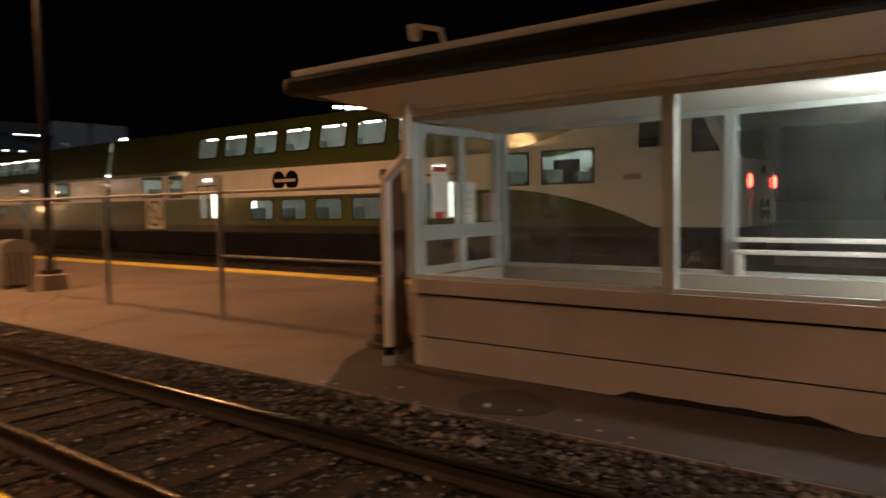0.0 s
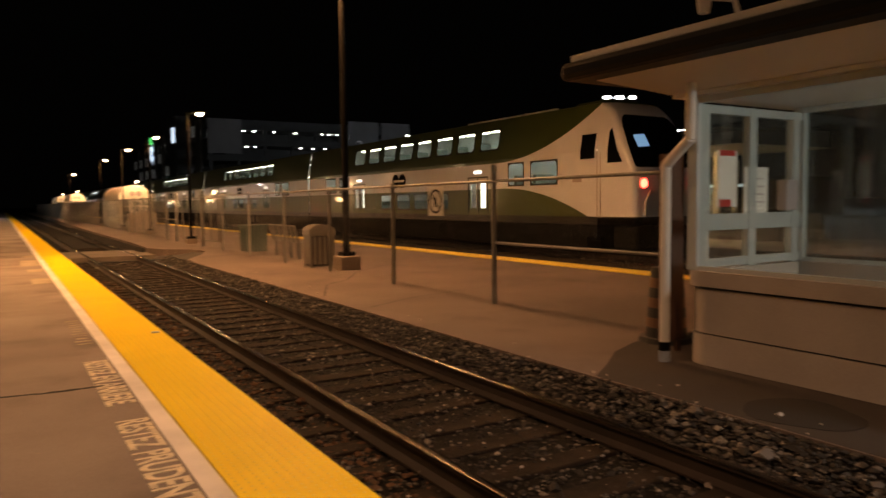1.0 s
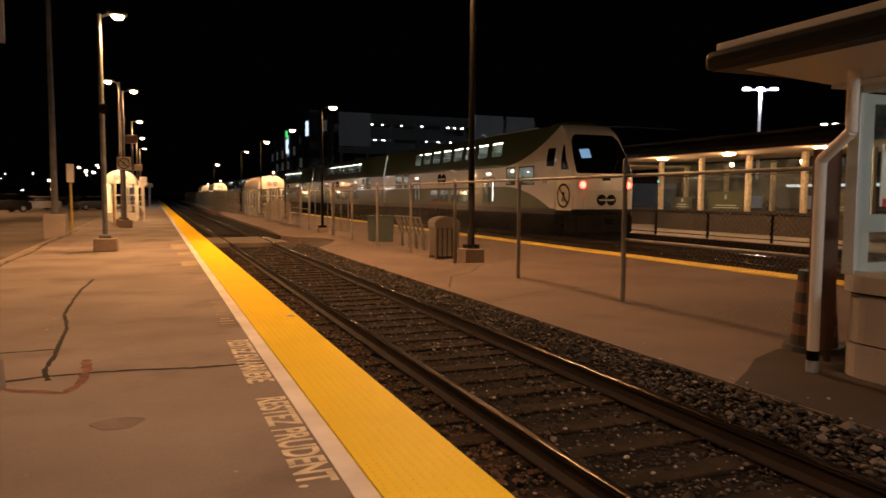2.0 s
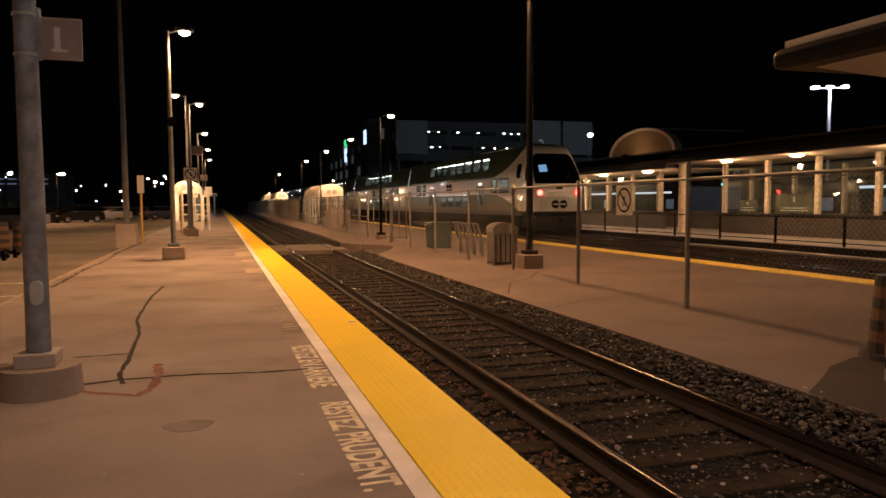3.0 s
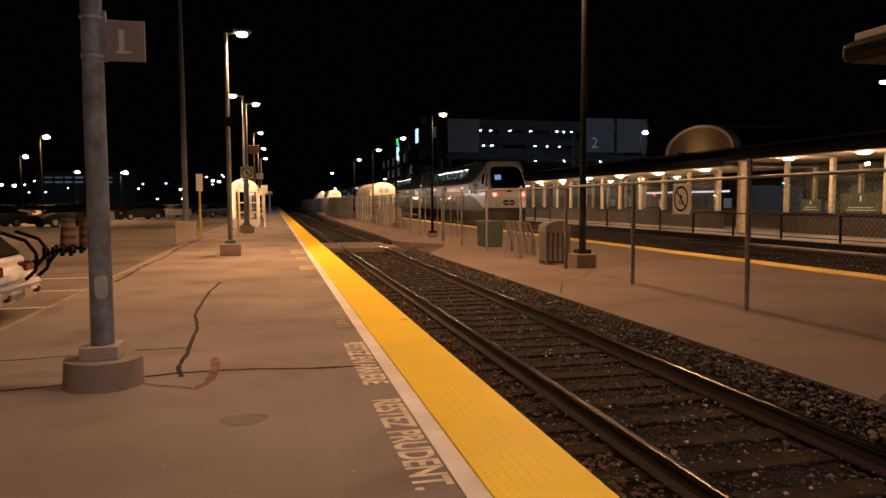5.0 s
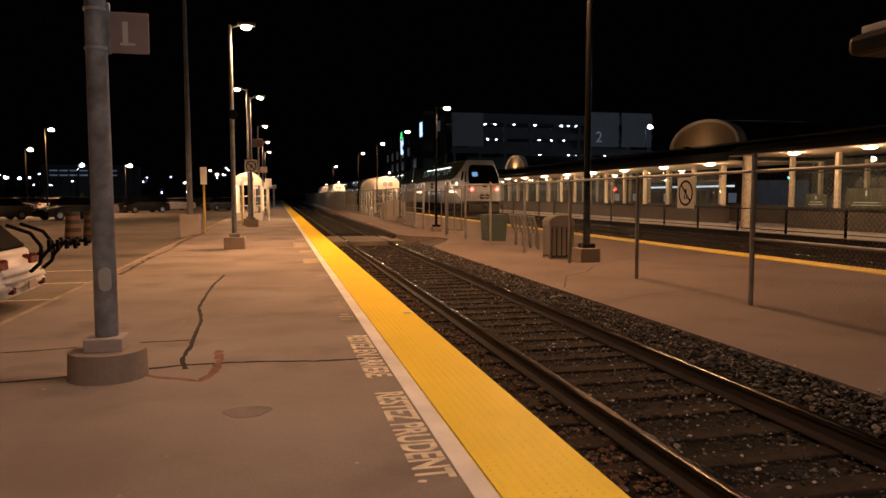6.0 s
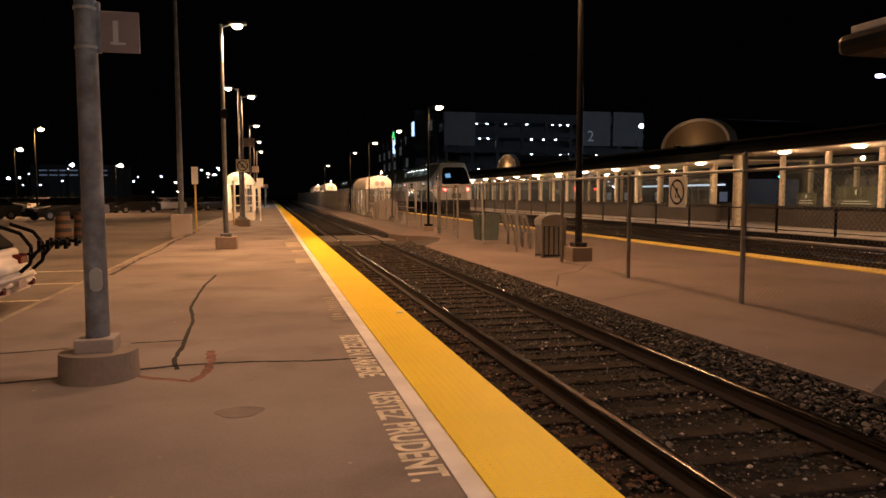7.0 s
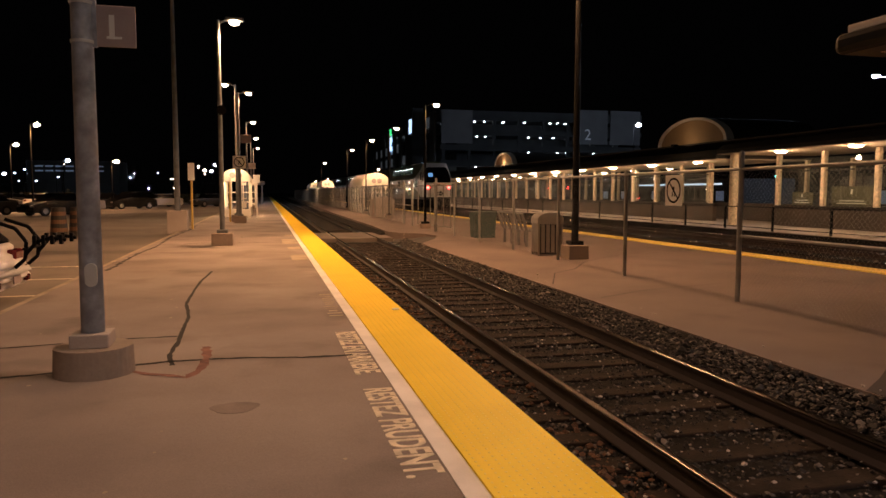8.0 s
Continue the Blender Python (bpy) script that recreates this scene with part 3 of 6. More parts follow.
# ---- fence along the island platform ----
def chain_link(y0, y1, z0, z1, pitch=0.075, r=0.001):
    """Diamond wire mesh as thin square wires in the plane x = 0."""
    verts, faces = [], []

    def wire(p, q):
        way = (Vector(q) - Vector(p)).normalized()
        side = Vector((1, 0, 0)) * r
        up = way.cross(Vector((1, 0, 0))) * r
        k = len(verts)
        for c in (p, q):
            c = Vector(c)
            verts.extend([c + side, c + up, c - side, c - up])
        for i in range(4):
            faces.append((k + i, k + (i + 1) % 4, k + 4 + (i + 1) % 4, k + 4 + i))
    h = z1 - z0
    steps = int((y1 - y0 + h) / pitch)
    for i in range(1, steps):
        s = y0 - h + i * pitch
        for lean in (1, -1):
            a, b = max(s, y0), min(s + h, y1)
            if b - a < 0.02:
                continue
            za, zb = z0 + (a - s), z0 + (b - s)
            if lean < 0:
                za, zb = z0 + z1 - za, z0 + z1 - zb
            wire((0.004 * lean, a, za), (0.004 * lean, b, zb))
    me = bpy.data.meshes.new("wire_mesh")
    me.from_pydata([tuple(v) for v in verts], [], faces)
    me.materials.append(GALV_DULL)
    return me


def fence(x, ys, height, label, mid=(), coarse=0.075, r=0.001, tall=()):
    f = thing("chain_link_fence", x, 0, 0, label, "fence", "island fences")
    meshes = {}
    for i, y in enumerate(ys):
        top = height + (0.2 if y in tall else 0.02)
        p = part("post", rod(B(), (0, y, 0), (0, y, top), 0.036, n=12), GALV_DULL, f)
        part("post_cap", rod(B(), (0, y, top), (0, y, top + 0.04), 0.042, 0.02, 12), GALV_DULL, p)
    for y0, y1 in zip(ys, ys[1:]):
        part("top_rail", rod(B(), (0, y0 + 0.037, height - 0.02), (0, y1 - 0.037, height - 0.02), 0.024, n=10), GALV_DULL, f)
        gap = round(y1 - y0, 2)
        if gap not in meshes:
            meshes[gap] = chain_link(0, gap, 0.06, height - 0.03, coarse, r)
        w = new("wire_mesh", meshes[gap])
        w.parent = f
        w.location = (0, y0, 0)
        if y0 in mid:
            part("lower_rail", rod(B(), (0, y0 + 0.037, 0.95), (0, y1 - 0.037, 0.95), 0.022, n=10), GALV_DULL, f)
    return f


fence(4.03, [5.65, 8.99, 12.33, 15.5, 18.6, 21.8, 24.9, 27.95], 1.92, "grey chain-link fence between the shelter and the crossing", mid=(5.65,), tall=(8.99,))
fence(4.2, [35.3] + [39.0 + 3.05 * i for i in range(8)], 1.98, "grey chain-link fence beyond the crossing", mid=(35.3,), coarse=0.11, r=0.0028)
fence(4.3, [63.5 + 4.5 * i for i in range(26)], 2.0, "chain-link fence receding into the distance", coarse=0.2, r=0.006)


def crossing_gate(x, ys, label):
    """Tall posts with a half-open gate of upright bars."""
    g = thing("crossing_gate", x, 0, 0, label, "gate")
    for y in (ys[0], ys[1], ys[-1]):
        p = part("post", rod(B(), (0, y, 0), (0, y, 2.08), 0.05, n=12), GALV_DULL, g)
        part("post_cap", rod(B(), (0, y, 2.08), (0, y, 2.13), 0.055, 0.03, 12), GALV_DULL, p)
    for z in (0.95, 1.88):
        part("rail", rod(B(), (0, ys[0] - 0.05, z), (0, ys[1] + 0.05, z), 0.024, n=10), GALV_DULL, g)
    for k in range(6):
        y = ys[1] + (ys[-1] - ys[1]) * (k + 1) / 7
        part("upright", rod(B(), (0.9 * (k + 1) / 7, y, 0.12), (0.9 * (k + 1) / 7, y, 1.86), 0.022, n=8), GALV_DULL, g)
    for z in (0.12, 1.86):
        part("gate_rail", rod(B(), (0.1, ys[1] + (ys[-1] - ys[1]) / 8, z), (0.8, ys[-1] - (ys[-1] - ys[1]) / 8, z), 0.024, n=8), GALV_DULL, g)


crossing_gate(4.12, (35.1, 32.9, 28.1), "grey steel crossing gate standing half open between fence posts")


def no_entry_sign(name, x, y, z, w, h, label, turn=0, post=False):
    s = thing(name, x, y, z, label, "sign", turn=turn)
    part("plate", box(B(), -w / 2, -0.006, -h / 2, w / 2, 0.0, h / 2, 0.002), SIGN_WHITE, s)
    ring = B()
    outer, inner = w * 0.42, w * 0.35
    for i in range(32):
        a, b = 2 * math.pi * i / 32, 2 * math.pi * (i + 1) / 32
        ring.faces.new([ring.verts.new((math.cos(t) * q, -0.009, math.sin(t) * q)) for t, q in ((a, outer), (b, outer), (b, inner), (a, inner))])
    part("ring", ring, BLACK_METAL, s, "black ring")
    bar = box(B(), -outer * 0.9, -0.0095, -0.03 * w, outer * 0.9, -0.0085, 0.03 * w)
    bmesh.ops.transform(bar, matrix=pose(0, 0, 0, 0, 45, 0), verts=bar.verts)
    part("slash", bar, BLACK_METAL, s, "black slash")
    mark = B()
    box(mark, -0.045 * w, -0.0085, -0.05 * h, 0.05 * w, -0.0075, 0.13 * h)
    box(mark, -0.1 * w, -0.0085, -0.2 * h, -0.04 * w, -0.0075, -0.05 * h)
    box(mark, 0.03 * w, -0.0085, -0.2 * h, 0.09 * w, -0.0075, -0.05 * h)
    part("symbol", mark, BLACK_METAL, s)
    return s


no_entry_sign("warning_sign", 3.985, 10.64, 1.6, 0.5, 0.5, "white prohibition sign hung on the chain-link fence", turn=-90)

# ---- platform marks ----
for pts, w, k in (
    ([(-5.8, 6.6), (-4.6, 6.75), (-3.69, 6.94), (-3.39, 7.02), (-2.74, 7.02), (-2.22, 6.9), (-1.58, 6.88)], 0.06, 1),
    ([(-3.385, 6.86), (-3.456, 7.256), (-3.45, 7.9), (-3.49, 9.06), (-3.49, 9.45), (-3.64, 10.65), (-3.66, 11.8), (-3.66, 13.24), (-3.58, 14.85)], 0.045, 2),
    ([(-5.8, 7.95), (-5.03, 8.01), (-4.03, 8.2), (-3.46, 8.22)], 0.045, 3),
    ([(-4.9, 22.85), (-3.8, 23.2), (-2.6, 22.9), (-1.7, 22.8)], 0.05, 4),
    ([(-3.4, 25.9), (-2.6, 26.2), (-1.95, 26.1)], 0.1, 5),
    ([(-5.6, 3.6), (-4.2, 3.75), (-3.0, 3.7)], 0.012, 6),
):
    setting("crack", ribbon(pts, w, 0.003, k, 0.3), CRACK, "dark crack across the platform surface", "crack")
setting("paint_mark", ribbon([(-3.75, 6.75), (-3.42, 6.5), (-3.2, 6.38), (-3.12, 6.6), (-3.1, 7.1), (-3.15, 7.6)], 0.075, 0.0035, 7, 0.35), RED_MARK, "faded red marking on the platform", "marking")
for x0, y0, x1, y1 in ((-1.96, 16.8, -1.58, 18.2), (-2.05, 22.2, -1.6, 24.5), (-1.95, 20.0, -1.6, 20.9), (-1.9, 26.0, -1.6, 27.0)):
    setting("patch", box(B(), x0, y0, 0.001, x1, y1, 0.005, 0.002), PATCH, "pale worn patch where lettering was", "patch")
setting("kerb_crack", ribbon([(-5.62, 15.4), (-5.7, 19.0), (-5.6, 22.0), (-5.72, 26.0), (-5.6, 30.5), (-5.65, 35.0)], 0.07, 0.003, 51, 0.9), CRACK, "ragged crack along the platform's back edge", "crack")
setting("stain", slab(B(), [(-2.78 + 0.17 * math.cos(a) * (1 + 0.15 * math.sin(3 * a)), 5.4 + 0.14 * math.sin(a)) for a in [i * 0.3142 for i in range(20)]], 0.0012, 0.0028), STAIN, "dark oily stain on the platform", "stain")
# worn lettering that faces the track
T = pose(-1.805, 5.68, 0.002, 0, 0, -90)
notice = tagged(writing("platform_lettering", "RESTEZ PRUDENT.", 0.31, T, WORN_WHITE, wide=0.72, bold=0.008), "worn cream lettering painted beside the white line", "lettering", kind="structure")
tagged(writing("platform_lettering", "RESTEZ EN ARRIERE.", 0.31, pose(-1.805, 8.06, 0.002, 0, 0, -90), WORN_WHITE, wide=0.685, bold=0.007), "half worn cream lettering painted beside the white line", "lettering", kind="structure")
old = B()
rnd = random.Random(4)
for k in range(11):
    y = 9.1 + 0.19 * k
    box(old, -1.77 + rnd.uniform(-0.02, 0.02), y, 0.001, -1.6 - rnd.uniform(0, 0.05), y + rnd.uniform(0.05, 0.1), 0.004)
setting("worn_lettering", old, PATCH, "almost vanished cream lettering", "lettering")

# cracks and stains of the island platform
for pts, w, k in (([(2.2, 11.4), (2.9, 13.0), (3.6, 13.6), (4.4, 14.9)], 0.03, 21), ([(2.3, 9.8), (3.4, 10.4), (5.2, 10.9)], 0.02, 22), ([(4.4, 14.9), (6.2, 16.6), (8.9, 17.2)], 0.03, 23), ([(2.2, 20.5), (4.0, 21.6), (5.4, 24.0)], 0.025, 24)):
    setting("crack", ribbon(pts, w, 0.004, k), APRON, "dark seam in the island asphalt", "crack")
rnd = random.Random(31)
verts, faces = [], []
for k in range(70):
    x, y, r = rnd.uniform(-5.6, -1.65), 2.2 + 22 * rnd.random() ** 1.6, rnd.uniform(0.008, 0.022)
    n0 = len(verts)
    verts.extend((x + r * math.cos(a), y + r * 1.2 * math.sin(a), 0.0035) for a in [i * 0.7854 + rnd.uniform(-0.2, 0.2) for i in range(8)])
    faces.append(tuple(range(n0, n0 + 8)))
tagged(from_arrays("gum_spots", verts, faces, PATCH), "small pale trodden gum spots on the platform", "gum spots", kind="stuff")
scrap = thing("paper_scrap", -0.9, 9.3, 0.027, "small white paper scrap on the tactile strip", "litter")
part("sheet", slab(B(), [(-0.05, -0.03), (0.04, -0.045), (0.055, 0.03), (-0.02, 0.05)], 0.0, 0.012), PAPER, scrap)

# raised domes of the tactile strips
def domes(name, x0, y0, y1, across, pitch, mat, parent_label):
    verts, faces = [], []
    rows = int((y1 - y0) / pitch)
    for j in range(rows):
        for i in range(across):
            cx, cy = x0 + (i + 0.5) * pitch, y0 + (j + 0.5) * pitch
            k = len(verts)
            for r, z in ((0.0095, 0.022), (0.0055, 0.0252)):
                verts.extend((cx + r * math.cos(a * math.pi / 3), cy + r * math.sin(a * math.pi / 3), z) for a in range(6))
            faces.append(tuple(range(k + 6, k + 12)))
            faces.extend((k + a, k + (a + 1) % 6, k + 6 + (a + 1) % 6, k + 6 + a) for a in range(6))
    ob = from_arrays(name, verts, faces, mat)
    return tagged(ob, parent_label, "tactile domes", kind="stuff")


domes("tactile_domes", -1.425, -5, 26, 10, 0.061, DOME_PALE, "small raised yellow domes in straight rows")
domes("tactile_domes", 8.98, 4, 26, 8, 0.0775, DOME_PALE, "small raised yellow domes on the far edge")
setting("strip_edge", box(B(), -0.83, -30, -0.16, -0.803, 240, 0.0), YELLOW, "yellow nosing of the tactile strip", "platform edge")

# ---- ties ----
tie_me = mesh_of("tie", box(B(), -1.3, -0.115, -0.12, 1.3, 0.115, 0.0, 0.012), TIE)
rnd = random.Random(11)
for k in range(76):
    t = new("tie", tie_me)
    t.parent = near_track
    t.location = (0.7535 + rnd.uniform(-0.05, 0.05), -5.4 + 0.55 * k + rnd.uniform(-0.03, 0.03), -0.176 + rnd.uniform(-0.008, 0.004))
    t.rotation_euler = (0, 0, rnd.uniform(-0.02, 0.02))

# ---- loose ballast ----
def stones(name, count, area, z_of, size, seed, mat, label):
    rng = np.random.default_rng(seed)
    base = np.array([(1, 0, 0), (-1, 0, 0), (0, 1, 0), (0, -1, 0), (0, 0, 1), (0, 0, -1), (0.6, 0.6, 0.55), (-0.6, -0.55, 0.5)], float)
    tri = [(4, 0, 6), (6, 2, 4), (0, 2, 6), (2, 1, 4), (1, 7, 4), (7, 3, 4), (1, 3, 7), (3, 0, 4), (0, 5, 2), (2, 5, 1), (1, 5, 3), (3, 5, 0)]
    verts, faces = [], []
    xs, ys = rng.uniform(area[0], area[1], count), area[2] + (area[3] - area[2]) * rng.uniform(0, 1, count) ** 1.5
    for x, y in zip(xs, ys):
        s = size * rng.lognormal(0, 0.4)
        a = rng.uniform(0, 6.283)
        v = base * rng.uniform(0.65, 1.25, (8, 3)) * s * np.array([1, 0.8, 0.6])
        c, q = math.cos(a), math.sin(a)
        v = np.stack([v[:, 0] * c - v[:, 1] * q + x, v[:, 0] * q + v[:, 1] * c + y, v[:, 2] + z_of(x, y) + s * 0.2], 1)
        k = len(verts)
        verts.extend(map(tuple, v))
        faces.extend((k + a0, k + b0, k + c0) for a0, b0, c0 in tri)
    return tagged(from_arrays(name, verts, faces, mat), label, "ballast", kind="stuff")


def near_bed(x, y):
    d = noise.noise((x * 1.7, y * 0.9, 0)) * 0.03 + max(0.0, noise.noise((x * 23, y * 23, 4))) * 0.05
    if x > 1.8:
        return -0.15 + (x - 1.8) / 0.28 * 0.14 + d * 0.4
    if x > 1.55:
        return -0.325 + (x - 1.55) / 0.25 * 0.175 + d * 0.4
    return -0.325 + d


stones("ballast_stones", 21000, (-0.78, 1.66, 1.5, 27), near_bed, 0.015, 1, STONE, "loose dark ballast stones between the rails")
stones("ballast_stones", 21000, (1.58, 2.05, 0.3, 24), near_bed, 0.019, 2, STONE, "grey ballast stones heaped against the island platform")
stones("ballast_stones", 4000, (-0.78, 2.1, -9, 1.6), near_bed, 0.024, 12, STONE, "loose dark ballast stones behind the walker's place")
stones("rusty_grit", 2200, (-0.76, -0.1, 1.5, 20), near_bed, 0.022, 8, RUST, "rust brown grit beside the platform edge")
stones("pale_stones", 700, (-0.7, 2.25, 1.5, 26), lambda x, y: near_bed(x, y) + 0.02, 0.012, 3, CONCRETE, "scattered pale stones among the ballast")
stones("far_ballast_stones", 5000, (9.7, 17.15, 5, 40), lambda x, y: -0.33, 0.04, 5, STONE, "dark ballast of the far tracks")
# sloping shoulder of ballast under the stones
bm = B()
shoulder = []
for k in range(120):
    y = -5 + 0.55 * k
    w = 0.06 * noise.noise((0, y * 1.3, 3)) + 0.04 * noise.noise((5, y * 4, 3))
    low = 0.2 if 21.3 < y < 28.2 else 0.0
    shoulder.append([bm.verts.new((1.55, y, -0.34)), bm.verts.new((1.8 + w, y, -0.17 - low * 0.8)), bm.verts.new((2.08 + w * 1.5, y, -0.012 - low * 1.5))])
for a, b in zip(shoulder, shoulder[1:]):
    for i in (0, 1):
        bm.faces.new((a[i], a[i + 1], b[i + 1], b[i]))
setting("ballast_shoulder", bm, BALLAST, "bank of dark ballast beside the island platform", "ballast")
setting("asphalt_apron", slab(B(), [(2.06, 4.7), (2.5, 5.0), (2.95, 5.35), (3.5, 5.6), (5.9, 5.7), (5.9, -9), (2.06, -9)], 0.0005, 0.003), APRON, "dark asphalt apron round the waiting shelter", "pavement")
setting("damp_patch", slab(B(), [(2.5 + 0.38 * math.cos(a) * (1 + 0.12 * math.sin(3 * a)), 3.0 + 0.42 * math.sin(a)) for a in [i * 0.2618 for i in range(24)]], 0.0035, 0.006), DAMP, "dark damp stain on the asphalt", "stain")
# flat black sheet on the wall, painting the shade of a hollow
hole = B()
edge = [(2.35, 0.0), (0.55, 0.0)] + [(0.55 + 0.15 * k, 0.055 + 0.03 * noise.noise((k * 0.7, 0, 9)) - 0.05 * (k in (0, 12))) for k in range(13)]
hole.faces.new([hole.verts.new((3.195, y, max(0.004, z))) for y, z in edge])
setting("painted_hollow", hole, NEAR_BLACK, "flat black sheet standing in for a shaded hollow under the shelter wall", "hole")

# ---- things on the island platform ----
def bin_with_hood():
    b = thing("litter_bin", 4.32, 16.9, 0, "brushed steel litter bin with slatted sides and a rounded hood", "bin", turn=-4)
    for dx in (-0.29, 0.29):
        for dy in (-0.26, 0.26):
            part("corner_post", box(B(), dx - 0.025, dy - 0.025, 0, dx + 0.025, dy + 0.025, 0.8, 0.004), STEEL, b)
    for i in range(4):
        o = -0.19 + 0.127 * i
        part("slat", box(B(), o - 0.045, -0.285, 0.08, o + 0.045, -0.265, 0.78, 0.003), STEEL, b)
        part("slat", box(B(), o - 0.045, 0.265, 0.08, o + 0.045, 0.285, 0.78, 0.003), STEEL, b)
        part("slat", box(B(), -0.315, o - 0.045, 0.08, -0.295, o + 0.045, 0.78, 0.003), STEEL, b)
        part("slat", box(B(), 0.295, o - 0.045, 0.08, 0.315, o + 0.045, 0.78, 0.003), STEEL, b)
    part("liner", box(B(), -0.26, -0.24, 0.04, 0.26, 0.24, 0.76), SKIRT, b, "dark inner liner")
    part("band", box(B(), -0.33, -0.3, 0.79, 0.33, 0.3, 0.86, 0.008), STEEL, b)
    v = B()
    prof = [(-0.33, 0.86), (0.33, 0.86)] + [(0.33 * math.cos(radians(a)), 0.9 + 0.17 * math.sin(radians(a))) for a in range(0, 181, 15)]
    prism(v, prof, -0.3, 0.3)
    part("hood", v, STEEL, b, "rounded steel hood")
    part("throw_slot", box(B(), 0.2, -0.16, 0.9, 0.345, 0.16, 0.99, 0.005), SKIRT, b, "dark opening")


def bench():
    b = thing("bench", 4.8, 20.6, 0, "grey metal strap bench facing along the platform", "bench", turn=0)
    for k in range(4):
        y = -1.0 + 0.66 * k
        part("leg", box(B(), -0.04, y - 0.02, 0.0, 0.04, y + 0.02, 0.44, 0.004), BENCH_STEEL, b)
        part("leg", box(B(), 0.4, y - 0.02, 0.0, 0.46, y + 0.02, 0.44, 0.004), BENCH_STEEL, b)
        arm = B()
        rod(arm, (-0.02, y, 0.44), (-0.16, y, 0.88), 0.02, n=8)
        part("back_bracket", arm, BENCH_STEEL, b)
    for k in range(7):
        y = -1.05 + 0.36 * k
        part("seat_strap", box(B(), -0.02, y - 0.09, 0.44, 0.5, y + 0.09, 0.462, 0.006), BENCH_STEEL, b)
        back = box(B(), -0.012, y - 0.09, 0.0, 0.012, y + 0.09, 0.5, 0.005)
        bmesh.ops.transform(back, matrix=pose(-0.03, 0, 0.47, 0, -17, 0), verts=back.verts)
        part("back_strap", back, BENCH_STEEL, b)
    part("top_rail", rod(B(), (-0.18, -1.16, 0.95), (-0.18, 1.2, 0.95), 0.022, n=10), BENCH_STEEL, b)


def green_bin():
    g = thing("storage_bin", 4.8, 23.95, 0, "dark green plastic grit bin with a flat lid", "bin", turn=0)
    v = box(B(), -0.38, -0.4, 0.0, 0.38, 0.4, 0.84, 0.03)
    for q in v.verts:
        k = 0.9 + 0.1 * q.co.z / 0.84
        q.co.x, q.co.y = q.co.x * k, q.co.y * k
    part("body", v, GREEN_BOX, g)
    part("lid", box(B(), -0.41, -0.43, 0.842, 0.41, 0.43, 0.9, 0.02), GREEN_BOX, g)


def cabinet():
    g = thing("equipment_cabinet", 4.78, 46.0, 0, "pale metal equipment cabinet with a shallow pitched top", "cabinet")
    v = prism(B(), [(-0.72, 0), (0.72, 0), (0.72, 1.12), (0.1, 1.32), (-0.72, 1.12)], -0.5, 0.5)
    part("body", v, CONCRETE, g)
    part("door", box(B(), -0.66, -0.52, 0.1, -0.02, -0.502, 1.08, 0.005), CONCRETE, g)
    part("door", box(B(), 0.02, -0.52, 0.1, 0.66, -0.502, 1.08, 0.005), CONCRETE, g)


def drum(x, y, z, label, s=1.0):
    d = thing("traffic_drum", x, y, z, label, "traffic drum", "traffic drums")
    part("foot", rod(B(), (0, 0, 0), (0, 0, 0.07 * s), 0.36 * s, 0.34 * s, 20), DRUM_BLACK, d, "black rubber foot")
    for i in range(7):
        part("band", rod(B(), (0, 0, (0.07 + 0.13 * i) * s), (0, 0, (0.2 + 0.13 * i) * s), (0.27 - 0.01 * i) * s, (0.262 - 0.01 * i) * s, 20), DRUM_ORANGE if i % 2 else DRUM_BLACK, d)
    return d


bin_with_hood()
bench()
green_bin()
cabinet()
drum(3.85, 5.45, 0, "black and orange traffic drum beside the shelter wall", 0.85)
drum(-10.0, 29.3, ZL, "black and orange traffic drum on the car park", 1.15)
drum(-9.55, 30.1, ZL, "black and orange traffic drum beside another one", 1.15)
g = thing("brown_notice_board", 3.42, 5.02, 0.0, "dark brown board standing beside the shelter's end wall", "notice board")
part("board", box(B(), -0.16, -0.03, 0.12, 0.16, 0.03, 2.05, 0.01), BROWN, g)
part("leg", box(B(), -0.13, -0.025, 0.0, -0.08, 0.025, 0.12), BROWN, g)
part("leg", box(B(), 0.08, -0.025, 0.0, 0.13, 0.025, 0.12), BROWN, g)

# ---- inside and on the waiting shelter ----
def notice(x, y, z, w, h, label, mat=PAPER, red=False):
    n = thing("notice", x, y, z, label, "notice")
    part("sheet", box(B(), -w / 2, -0.006, -h / 2, w / 2, 0.0, h / 2), mat, n)
    if red:
        part("red_bar", box(B(), -w * 0.4, -0.009, h * 0.40, w * 0.4, -0.0062, h * 0.5), SIGN_RED, n, "red bar")
        part("red_bar", box(B(), -w * 0.4, -0.009, -h * 0.5, w * 0.2, -0.0062, -h * 0.37), SIGN_RED, n, "red bar")
    else:
        for i in range(4):
            part("line", box(B(), -w * 0.38, -0.008, h * (0.25 - 0.16 * i), w * 0.3, -0.0062, h * (0.28 - 0.16 * i)), SIGN_GREY, n)


